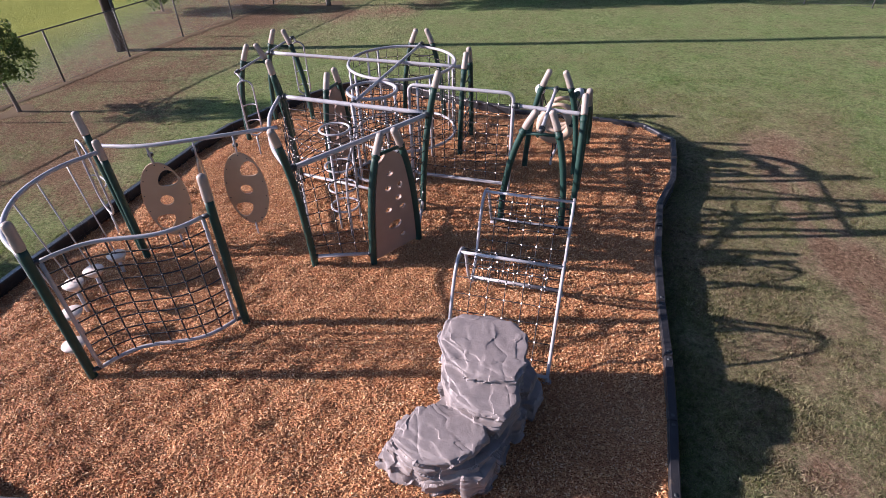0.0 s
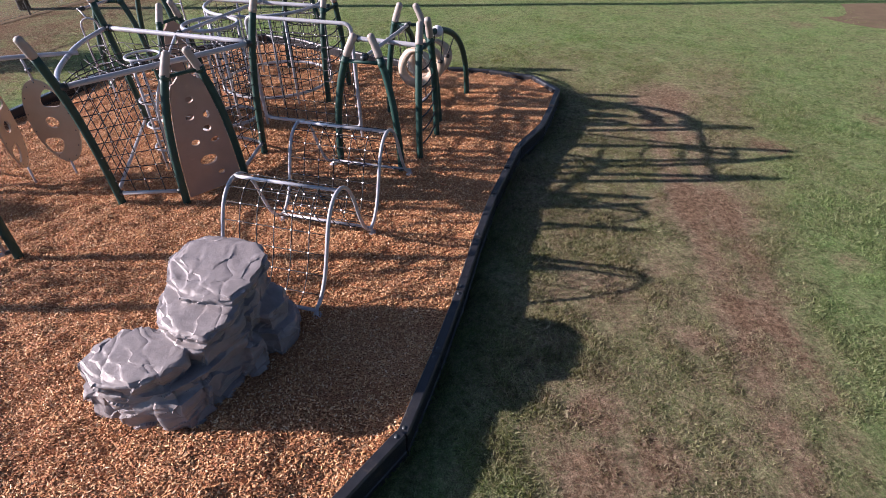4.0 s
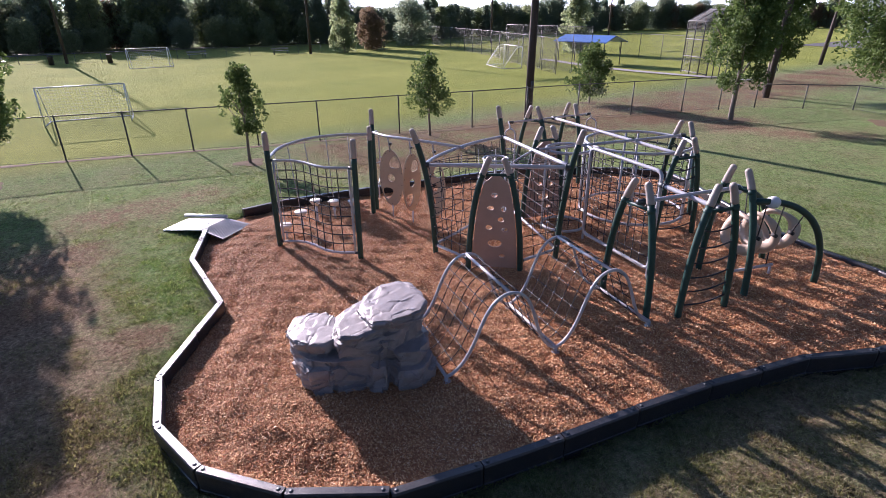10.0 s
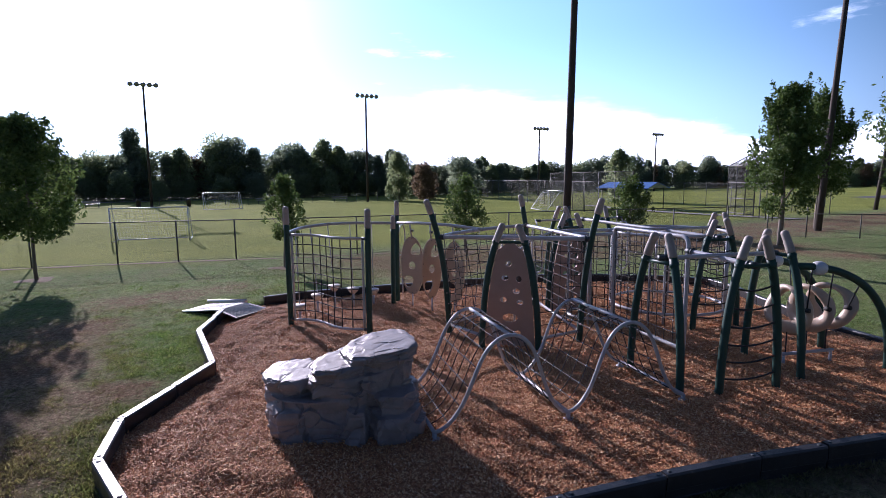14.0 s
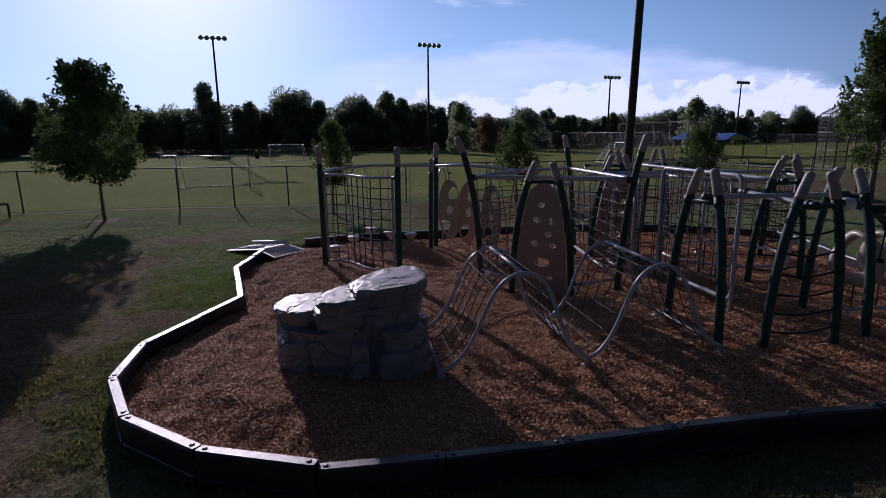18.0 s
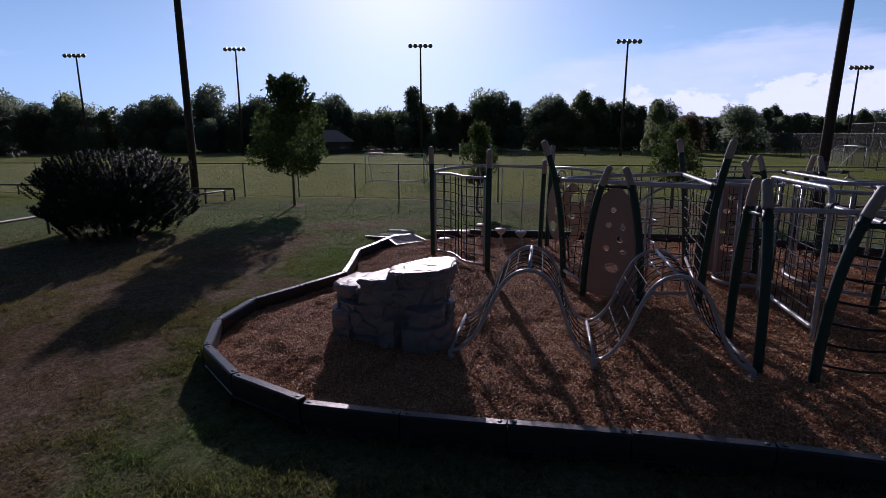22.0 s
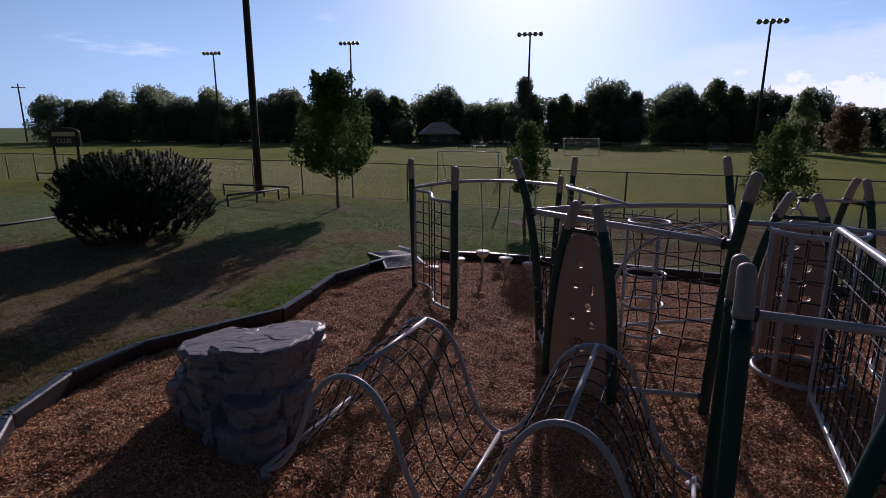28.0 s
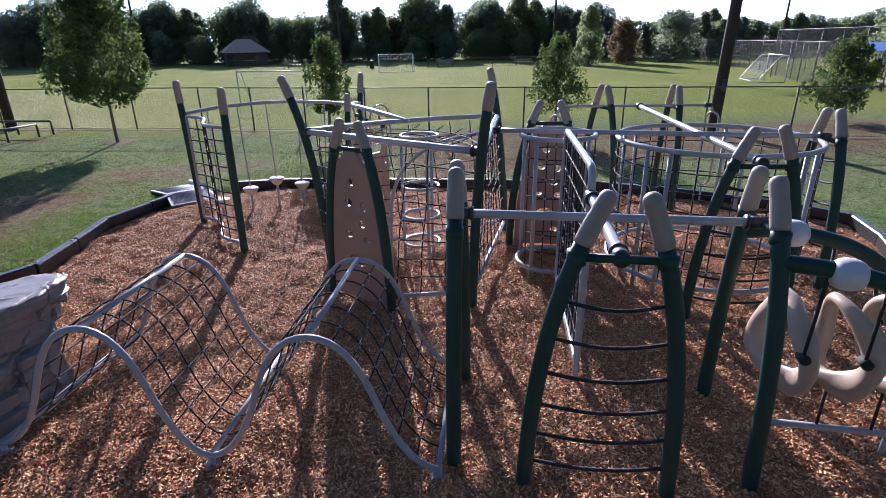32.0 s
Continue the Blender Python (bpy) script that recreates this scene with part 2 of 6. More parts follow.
M_SIGNTEXT = worn("cream_sign_lettering", (0.5, 0.44, 0.3), (0.6, 0.53, 0.38), 0.6, 0.0, 5, 40, 0.1)
M_GLASS = worn("dark_window_glass", (0.02, 0.025, 0.03), (0.035, 0.04, 0.045), 0.12, 0.0, 2, 30, 0.0)


def mulch_material(island):
    m, nt, b = material("wood_chip_mulch_loose" if island else "wood_chip_mulch", 0.7, 0, 0.18)
    v = position(nt)
    big = noise_node(nt, v, 0.9, 5, 0.6)
    tone = ramp_node(nt, big, [(0.25, (0.45, 0.178, 0.075)), (0.5, (0.60, 0.270, 0.122)), (0.75, (0.67, 0.37, 0.20))])
    if island:
        rnd = nt.nodes.new("ShaderNodeNewGeometry").outputs["Random Per Island"]
        chip = ramp_node(nt, rnd, [(0.0, (0.13, 0.055, 0.028)), (0.22, (0.37, 0.158, 0.078)), (0.6, (0.71, 0.382, 0.165)), (0.86, (0.87, 0.615, 0.31)), (1.0, (0.90, 0.73, 0.48))])
        col = mix_node(nt, 0.7, tone, chip)
        nt.links.new(col, b.inputs["Base Color"])
    else:
        vo = nt.nodes.new("ShaderNodeTexVoronoi")
        vo.inputs["Scale"].default_value = 26
        mp = nt.nodes.new("ShaderNodeMapping")
        mp.inputs["Scale"].default_value = (1.0, 1.7, 1.0)
        nt.links.new(v, mp.inputs["Vector"])
        nt.links.new(mp.outputs["Vector"], vo.inputs["Vector"])
        sep = nt.nodes.new("ShaderNodeSeparateColor")
        nt.links.new(vo.outputs["Color"], sep.inputs["Color"])
        chip = ramp_node(nt, sep.outputs["Red"], [(0.0, (0.11, 0.05, 0.025)), (0.5, (0.33, 0.155, 0.07)), (1.0, (0.52, 0.30, 0.15))])
        nt.links.new(mix_node(nt, 0.6, tone, chip), b.inputs["Base Color"])
        bump(nt, b, vo.outputs["Distance"], 1.0, 0.06)
    return m


def turf_masks(nt):
    """Worn soil east of the play area and in scattered patches; a paler field behind the fence."""
    v = position(nt)
    s = nt.nodes.new("ShaderNodeSeparateXYZ")
    nt.links.new(v, s.inputs[0])

    def rng(val, a, b, lo=0.0, hi=1.0):
        r = nt.nodes.new("ShaderNodeMapRange")
        for k, q in (("From Min", a), ("From Max", b), ("To Min", lo), ("To Max", hi)):
            r.inputs[k].default_value = q
        nt.links.new(val, r.inputs["Value"])
        return r.outputs["Result"]

    def math2(op, a, b, c=0.0):
        n = nt.nodes.new("ShaderNodeMath")
        n.operation = op
        for k, q in enumerate((a, b, c)):
            if isinstance(q, (int, float)):
                n.inputs[k].default_value = q
            else:
                nt.links.new(q, n.inputs[k])
        return n.outputs[0]
    x, y = s.outputs["X"], s.outputs["Y"]
    edge = math2("SUBTRACT", x, math2("MULTIPLY", y, 0.26))
    strip = math2("MULTIPLY", rng(x, 6.0, 7.6), rng(edge, 9.9, 8.9))
    strip = math2("MULTIPLY", strip, rng(y, 19, 15))
    south = math2("MULTIPLY", rng(y, 3.6, 1.8), rng(y, -9.0, -3.0))
    south = math2("MULTIPLY", south, math2("MULTIPLY", rng(x, -7.0, -3.0), rng(x, 12.5, 9.5)))
    west = math2("MULTIPLY", math2("MULTIPLY", rng(x, -13.5, -11.5), rng(x, -4.5, -7.0)), rng(y, 8.0, 12.0))
    north = math2("MULTIPLY", math2("MULTIPLY", rng(y, 21.5, 25.0), rng(y, 32.0, 29.5)), math2("MULTIPLY", rng(x, 2.0, -2.0), rng(x, -14.0, -10.0)))
    wear = math2("MAXIMUM", math2("MAXIMUM", math2("MULTIPLY", strip, 0.8), math2("MULTIPLY", south, 1.35)), math2("MAXIMUM", math2("MULTIPLY", west, 0.8), math2("MULTIPLY", north, 0.35)))
    # a wheel rut along the east side and a fainter one beside it
    lane = math2("SUBTRACT", math2("ADD", math2("SUBTRACT", x, math2("MULTIPLY", y, 0.07)), math2("MULTIPLY", noise_node(nt, v, 0.8, 4, 0.6), 0.5)), 10.08)
    u, u2 = math2("ABSOLUTE", lane, 0.0), math2("ABSOLUTE", math2("SUBTRACT", lane, 0.62), 0.0)
    rut = math2("MULTIPLY", math2("MAXIMUM", rng(u, 0.34, 0.06), math2("MULTIPLY", rng(u2, 0.3, 0.06), 0.75)), math2("MULTIPLY", rng(y, 3.5, 5.0), rng(y, 16.5, 11.5)))
    # scuffed bare spots
    spot = None
    for px, py, pr in BARE_SPOTS:
        d2 = math2("ADD", math2("POWER", math2("SUBTRACT", x, px), 2.0), math2("POWER", math2("SUBTRACT", y, py), 2.0))
        q = rng(d2, pr * pr, 0.0)
        spot = q if spot is None else math2("MAXIMUM", spot, q)
    big = noise_node(nt, v, 0.42, 6, 0.62)
    mid = noise_node(nt, v, 3.4, 8, 0.78)
    tiny = noise_node(nt, v, 24, 4, 0.7)
    nn = math2("ADD", math2("ADD", math2("MULTIPLY", big, 0.3), math2("MULTIPLY", mid, 0.35)), math2("MULTIPLY", tiny, 0.35))
    nn = math2("MULTIPLY_ADD", nn, 1.7, -0.36)
    extra = math2("ADD", math2("MULTIPLY", rut, 0.14), math2("MULTIPLY", spot, 0.17))
    th = math2("ADD", math2("ADD", nn, math2("MULTIPLY", wear, 0.055)), math2("ADD", extra, math2("MULTIPLY", west, 0.16)))
    bare = rng(th, 0.62, 0.74)
    dry = rng(math2("ADD", math2("ADD", math2("MULTIPLY", nn, 1.15), math2("MULTIPLY", wear, 0.36)), math2("MULTIPLY", extra, 1.5)), 0.40, 1.02)
    field = math2("MULTIPLY", rng(x, -13.0, -16.5), rng(x, -98.0, -94.0))
    return v, bare, dry, field


def turf_material(blades):
    m, nt, b = material("grass_blades" if blades else "turf", 0.95, 0, 0.014)
    v, bare, dry, field = turf_masks(nt)
    n = noise_node(nt, v, 1.2, 6, 0.65)
    f = noise_node(nt, v, 14, 6, 0.75)
    green = ramp_node(nt, n, [(0.3, (0.120, 0.200, 0.066)), (0.7, (0.200, 0.285, 0.110))])
    fieldc = ramp_node(nt, noise_node(nt, v, 0.12, 5, 0.6), [(0.3, (0.20, 0.235, 0.058)), (0.7, (0.285, 0.31, 0.082))])
    straw = ramp_node(nt, f, [(0.3, (0.178, 0.132, 0.088)), (0.7, (0.33, 0.25, 0.172))])
    soil = ramp_node(nt, f, [(0.3, (0.115, 0.074, 0.046)), (0.7, (0.27, 0.187, 0.122))])
    if blades:
        rnd = nt.nodes.new("ShaderNodeNewGeometry").outputs["Random Per Island"]
        green = mix_node(nt, 0.6, green, ramp_node(nt, rnd, [(0, (0.062, 0.118, 0.036)), (0.6, (0.190, 0.275, 0.105)), (1, (0.37, 0.45, 0.24))]))
        straw = mix_node(nt, 0.6, straw, ramp_node(nt, rnd, [(0, (0.092, 0.082, 0.046)), (0.45, (0.218, 0.182, 0.118)), (1, (0.45, 0.385, 0.285))]))
        soil = straw
    col = mix_node(nt, dry, green, straw)
    col = mix_node(nt, 0.75, col, ramp_node(nt, noise_node(nt, v, 5.5, 5, 0.7), [(0.36, (0.5, 0.52, 0.5)), (0.47, (1.0, 1.0, 1.0)), (0.62, (1.12, 1.12, 1.1))]), "MULTIPLY")
    col = mix_node(nt, bare, col, soil)
    col = mix_node(nt, field, col, fieldc)
    if not blades:
        g = noise_node(nt, v, 55, 5, 0.8)
        col = mix_node(nt, 0.5, col, ramp_node(nt, f, [(0.34, (0.25, 0.25, 0.25)), (0.66, (1.7, 1.7, 1.7))]), "MULTIPLY")
        col = mix_node(nt, 0.6, col, ramp_node(nt, g, [(0.36, (0.2, 0.2, 0.2)), (0.64, (1.85, 1.85, 1.85))]), "MULTIPLY")
        bump(nt, b, mix_node(nt, 0.5, f, g), 1.0, 0.10)
    nt.links.new(col, b.inputs["Base Color"])
    if blades:
        tr = nt.nodes.new("ShaderNodeBsdfTranslucent")
        nt.links.new(mix_node(nt, 1.0, col, (1.0, 1.12, 0.55), "MULTIPLY"), tr.inputs["Color"])
        mx = nt.nodes.new("ShaderNodeMixShader")
        mx.inputs["Fac"].default_value = 0.42
        nt.links.new(b.outputs["BSDF"], mx.inputs[1])
        nt.links.new(tr.outputs["BSDF"], mx.inputs[2])
        nt.links.new(mx.outputs["Shader"], nt.nodes["Material Output"].inputs["Surface"])
    return m


BARE_SPOTS = [(9.67, 6.67, 0.3), (8.2, 5.46, 0.4), (8.0, 4.7, 0.5), (8.8, 4.9, 0.4), (12.5, 8.5, 0.35), (15.9, 13.9, 0.4), (10.75, 9.95, 1.0), (10.6, 7.2, 0.4), (11.3, 14.9, 1.1), (12.9, 12.5, 0.5), (17.6, 21.4, 0.6),
              (-4.9, -3.7, 1.7), (-8.0, -5.6, 1.6), (-3.2, -6.6, 1.3), (-0.5, -7.4, 1.2), (-6.9, 2.8, 1.5), (-7.4, 4.3, 1.4), (-7.7, 5.8, 1.3), (-1.7, 1.3, 1.3), (0.8, 0.6, 1.2), (3.6, 1.7, 0.55), (4.9, 1.3, 1.2), (6.4, 0.6, 1.3), (3.7, -0.2, 1.4),
              (-4.4, 30.5, 2.4), (-3.0, 29.0, 2.2), (-6.5, 28.6, 1.9), (-1.0, 29.5, 2.2), (0.9, 31.2, 1.6), (-5.2, 11.8, 1.4), (-6.8, 13.2, 1.2), (-16.4, -4.6, 2.0), (-14.0, -3.6, 1.4), (-4.6, 2.2, 1.2), (0.5, 3.0, 0.8), (7.2, 2.2, 0.7)]


def leaf_material(name, dark, light, back=0.35):
    m, nt, b = material(name, 0.6, 0, 0.22)
    rnd = nt.nodes.new("ShaderNodeNewGeometry").outputs["Random Per Island"]
    big = noise_node(nt, obj_coord(nt), 1.3, 3, 0.6)
    col = mix_node(nt, 0.4, ramp_node(nt, rnd, [(0, dark), (1, light)]), ramp_node(nt, big, [(0.3, dark), (0.7, light)]))
    nt.links.new(col, b.inputs["Base Color"])
    tr = nt.nodes.new("ShaderNodeBsdfTranslucent")
    nt.links.new(col, tr.inputs["Color"])
    mx = nt.nodes.new("ShaderNodeMixShader")
    mx.inputs["Fac"].default_value = back
    nt.links.new(b.outputs["BSDF"], mx.inputs[1])
    nt.links.new(tr.outputs["BSDF"], mx.inputs[2])
    nt.links.new(mx.outputs["Shader"], nt.nodes["Material Output"].inputs["Surface"])
    return m


def rock_material():
    m, nt, b = material("moulded_grey_rock", 0.46, 0, 0.3)
    v = position(nt)
    n1 = noise_node(nt, v, 2.2, 8, 0.65)
    n2 = noise_node(nt, v, 11, 7, 0.68)
    col = ramp_node(nt, n1, [(0.3, (0.195, 0.172, 0.170)), (0.7, (0.265, 0.238, 0.232))])
    col = mix_node(nt, 0.28, col, ramp_node(nt, n2, [(0.3, (0.135, 0.12, 0.122)), (0.7, (0.335, 0.305, 0.295))]))
    nt.links.new(col, b.inputs["Base Color"])
    r = nt.nodes.new("ShaderNodeMapRange")
    r.inputs["To Min"].default_value, r.inputs["To Max"].default_value = 0.36, 0.58
    nt.links.new(n1, r.inputs["Value"])
    nt.links.new(r.outputs["Result"], b.inputs["Roughness"])
    bump(nt, b, n2, 0.35, 0.02)
    return m


M_MULCH, M_CHIPS = mulch_material(False), mulch_material(True)
M_TURF, M_BLADES = turf_material(False), turf_material(True)
M_ROCK = rock_material()
M_LEAF = leaf_material("pear_leaves", (0.050, 0.090, 0.022), (0.165, 0.230, 0.066), 0.36)
M_LEAF2 = leaf_material("dark_woodland_leaves", (0.165, 0.215, 0.145), (0.33, 0.38, 0.25), 0.72)
M_LEAF3 = leaf_material("rusty_leaves", (0.145, 0.108, 0.066), (0.27, 0.205, 0.13), 0.55)
M_LEAF4 = leaf_material("light_woodland_leaves", (0.20, 0.25, 0.13), (0.38, 0.43, 0.23), 0.7)
M_NEEDLE = leaf_material("pine_needles", (0.012, 0.026, 0.012), (0.032, 0.052, 0.022), 0.12)
# woods of the far hill, with blue aerial haze mixed into the colour
M_HILL = worn("haze_tinted_hill", (0.045, 0.07, 0.085), (0.06, 0.09, 0.10), 0.9, 0.0, 0.01, 0.1, 0.0)


# ---------- mesh helpers ----------
def mesh_object(name, verts, faces, mat, parent=None, label="", smooth=True):
    me = bpy.data.meshes.new(name)
    me.from_pydata([tuple(v) for v in verts], [], faces)
    me.materials.append(mat)
    if smooth:
        me.polygons.foreach_set("use_smooth", [True] * len(me.polygons))
    ob = new(name, me)
    ob.parent = parent
    return tagged(ob, label)


def part(name, bm, mat, parent, label="", smooth=True):
    me = bpy.data.meshes.new(name)
    bm.to_mesh(me)
    bm.free()
    me.materials.append(mat)
    if smooth:
        me.polygons.foreach_set("use_smooth", [True] * len(me.polygons))
    ob = new(name, me)
    ob.parent = parent
    return tagged(ob, label)


def thing(name, label, category, group="", kind="", at=(0, 0, 0)):
    return tagged(new(name), label, category, group, kind)


def frames_along(pts, closed=False):
    pts = [Vector(p) for p in pts]
    n = len(pts)
    tang = []
    for i in range(n):
        a = pts[(i - 1) % n] if closed or i > 0 else pts[i]
        b = pts[(i + 1) % n] if closed or i < n - 1 else pts[i]
        t = (b - a)
        tang.append(t.normalized() if t.length > 1e-9 else Vector((0, 0, 1)))
    ref = Vector((0, 0, 1)) if abs(tang[0].z) < 0.9 else Vector((1, 0, 0))
    nrm = (ref - tang[0] * ref.dot(tang[0])).normalized()
    out = []
    for t in tang:
        nrm = nrm - t * nrm.dot(t)
        nrm = nrm.normalized() if nrm.length > 1e-6 else t.orthogonal().normalized()
        out.append((nrm, t.cross(nrm)))
    return pts, out


def tube_data(pts, radius, seg=10, closed=False, base=0, squash=1.0):
    """Vertices and faces of a tube; radius is a number or one number a point."""
    pts, fr = frames_along(pts, closed)
    n = len(pts)
    rad = radius if isinstance(radius, (list, tuple)) else [radius] * n
    V, F = [], []
    for p, (a, b), r in zip(pts, fr, rad):
        for k in range(seg):
            w = 2 * math.pi * k / seg
            V.append(p + a * (math.cos(w) * r) + b * (math.sin(w) * r * squash))
    for i in range(n if closed else n - 1):
        j = (i + 1) % n
        for k in range(seg):
            l = (k + 1) % seg
            F.append((base + i * seg + k, base + i * seg + l, base + j * seg + l, base + j * seg + k))
    if not closed:
        F.append(tuple(base + k for k in range(seg))[::-1])
        F.append(tuple(base + (n - 1) * seg + k for k in range(seg)))
    return V, F


def tubes(name, paths, radius, mat, parent=None, seg=10, closed=False, label=""):
    V, F = [], []
    for p in paths:
        v, f = tube_data(p, radius, seg, closed, len(V))
        V += v
        F += f
    return mesh_object(name, V, F, mat, parent, label)


def spline(ctrl, n=8):
    """A smooth line through the points given."""
    P = [Vector(c) for c in ctrl]
    P = [2 * P[0] - P[1]] + P + [2 * P[-1] - P[-2]]
    out = []
    for i in range(1, len(P) - 2):
        for k in range(n):
            t = k / n
            a, b, c, d = P[i - 1:i + 3]
            out.append(0.5 * ((2 * b) + (c - a) * t + (2 * a - 5 * b + 4 * c - d) * t * t + (3 * b - a - 3 * c + d) * t ** 3))
    out.append(P[-2])
    return out


def rounded(ctrl, r, n=6, closed=False):
    """A line of straight runs with its corners rounded by r."""
    P = [Vector(c) for c in ctrl]
    out = []
    m = len(P)
    for i in range(m):
        if not closed and i in (0, m - 1):
            out.append(P[i])
            continue
        a, b, c = P[(i - 1) % m], P[i], P[(i + 1) % m]
        u, w = (a - b), (c - b)
        q = min(r, u.length * 0.49, w.length * 0.49)
        s, e = b + u.normalized() * q, b + w.normalized() * q
        for k in range(n + 1):
            t = k / n
            out.append(s * (1 - t) ** 2 + b * 2 * t * (1 - t) + e * t * t)
    return out


def box_bm(cx, cy, cz, sx, sy, sz, bevel=0.0, bm=None, m=None):
    bm = bm or bmesh.new()
    r = bmesh.ops.create_cube(bm, size=1, matrix=(m or Matrix()) @ Matrix.Translation((cx, cy, cz)) @ Matrix.Diagonal((sx, sy, sz, 1)))
    if bevel:
        ed = {e for v in r["verts"] for e in v.link_edges}
        bmesh.ops.bevel(bm, geom=list(ed), offset=bevel, segments=2, profile=0.6, affect="EDGES")
    return bm


def plate(outline, holes, thick):
    """A flat plate in the XZ plane with holes through it, from 2D loops."""
    bm = bmesh.new()
    edges = []
    for loop in [outline, *holes]:
        vs = [bm.verts.new((x, -thick / 2, z)) for x, z in loop]
        edges += [bm.edges.new((vs[i], vs[(i + 1) % len(vs)])) for i in range(len(vs))]
    bmesh.ops.triangle_fill(bm, edges=edges, use_beauty=True)
    g = bmesh.ops.extrude_face_region(bm, geom=list(bm.faces))
    bmesh.ops.translate(bm, verts=[e for e in g["geom"] if isinstance(e, bmesh.types.BMVert)], vec=(0, thick, 0))
    bmesh.ops.recalc_face_normals(bm, faces=list(bm.faces))
    return bm


def oval(cx, cz, rx, rz, n=18):
    return [(cx + rx * math.cos(2 * math.pi * k / n), cz + rz * math.sin(2 * math.pi * k / n)) for k in range(n)]


def net(name, P, nu, nv, parent, sub_u=2, sub_v=2, r=0.0085, closed_u=False, clamps=True, skip=None):
    """A rope net over the patch P(u, v), nu by nv meshes, with a metal clamp at each crossing."""
    paths = []
    for i in range(nu + (0 if closed_u else 1)):
        if skip and skip(i / nu):
            continue
        paths.append([P(i / nu, k / (nv * sub_v)) for k in range(nv * sub_v + 1)])
    for j in range(1, nv):
        run = []
        for k in range(nu * sub_u + 1):
            u = k / (nu * sub_u)
            if skip and skip(u):
                if len(run) > 1:
                    paths.append(run)
                run = []
            else:
                run.append(P(u, j / nv))
        if len(run) > 1:
            paths.append(run)
    tubes("rope_net", paths, r, M_ROPE, parent, 5)
    if clamps:
        for i in range(nu + (0 if closed_u else 1)):
            for j in range(1, nv):
                if skip and skip(i / nu):
                    continue
                c = new("rope_clamp", CLAMP)
                c.parent, c.location = parent, P(i / nu, j / nv)


CLAMP = bpy.data.meshes.new("rope_clamp")
CLAMP.from_pydata([(0.021, 0, 0), (-0.021, 0, 0), (0, 0.021, 0), (0, -0.021, 0), (0, 0, 0.021), (0, 0, -0.021)], [],
                  [(0, 2, 4), (2, 1, 4), (1, 3, 4), (3, 0, 4), (2, 0, 5), (1, 2, 5), (3, 1, 5), (0, 3, 5)])
CLAMP.materials.append(M_CLAMP)


# ---------- ground ----------
BORDER = [(0.26, 4.44), (1.16, 3.76), (2.13, 3.05), (3.27, 2.85), (4.38, 3.13), (5.33, 3.87), (6.02, 4.88), (6.30, 6.02), (6.55, 7.17),
          (6.77, 8.42), (7.05, 9.75), (7.58, 11.66), (8.15, 12.72), (8.45, 13.75), (8.72, 14.82), (8.20, 15.76), (7.05, 16.2),
          (5.9, 16.35), (4.6, 16.75), (3.4, 17.35), (2.2, 18.0), (1.0, 18.75), (-0.1, 19.2), (-1.1, 18.55), (-1.95, 17.6), (-2.75, 16.5),
          (-3.4, 15.4), (-3.85, 14.1), (-4.1, 12.8), (-4.35, 11.5), (-4.6, 10.2), (-4.85, 8.9), (-5.05, 7.6), (-4.95, 6.35), (-4.44, 5.33),
          (-3.33, 4.88), (-2.21, 4.43), (-0.98, 4.44)]
RAMP_GAP = 33
BA = np.array(BORDER)


def inside(x, y, poly=BA):
    x, y = np.asarray(x, float), np.asarray(y, float)
    r = np.zeros(x.shape, bool)
    px, py = poly[:, 0], poly[:, 1]
    for i in range(len(poly)):
        j = i - 1
        c = (py[i] > y) != (py[j] > y)
        with np.errstate(divide="ignore", invalid="ignore"):
            r ^= c & (x < (px[j] - px[i]) * (y - py[i]) / (py[j] - py[i]) + px[i])
    return r


def ease(a, b, x):
    t = np.clip((x - a) / (b - a), 0, 1)
    return t * t * (3 - 2 * t)


def turf_z(x, y):
    x, y = np.asarray(x, float), np.asarray(y, float)
    near = ease(45, 20, np.hypot(x - 2, y - 10))
    z = -0.06 - 0.20 * ease(-1.0, 7.0, x) * ease(17.5, 13.0, y) * near
    z = z + near * (0.010 * np.sin(0.7 * x + 0.3 * y) + 0.006 * np.sin(0.9 * y - 0.5 * x + 1.3))
    return z


def lumps(x, y, cell, seed):
    """Smooth random lumps of about the cell's size, 0 to 1."""
    tab = np.random.default_rng(seed).uniform(0, 1, (256, 256))
    fx, fy = x / cell, y / cell
    ix, iy = np.floor(fx).astype(int), np.floor(fy).astype(int)
    tx, ty = fx - ix, fy - iy
    tx, ty = tx * tx * (3 - 2 * tx), ty * ty * (3 - 2 * ty)
    t00, t10 = tab[ix % 256, iy % 256], tab[(ix + 1) % 256, iy % 256]
    t01, t11 = tab[ix % 256, (iy + 1) % 256], tab[(ix + 1) % 256, (iy + 1) % 256]
    return (t00 * (1 - tx) + t10 * tx) * (1 - ty) + (t01 * (1 - tx) + t11 * tx) * ty


def border_gap(x, y):
    """Distance to the nearest border timber."""
    best = np.full(np.shape(x), 99.0)
    for (ax, ay), (bx_, by_) in zip(BORDER, BORDER[1:] + BORDER[:1]):
        dx, dy = bx_ - ax, by_ - ay
        t = np.clip(((x - ax) * dx + (y - ay) * dy) / (dx * dx + dy * dy), 0, 1)
        best = np.minimum(best, np.hypot(x - ax - t * dx, y - ay - t * dy))
    return best


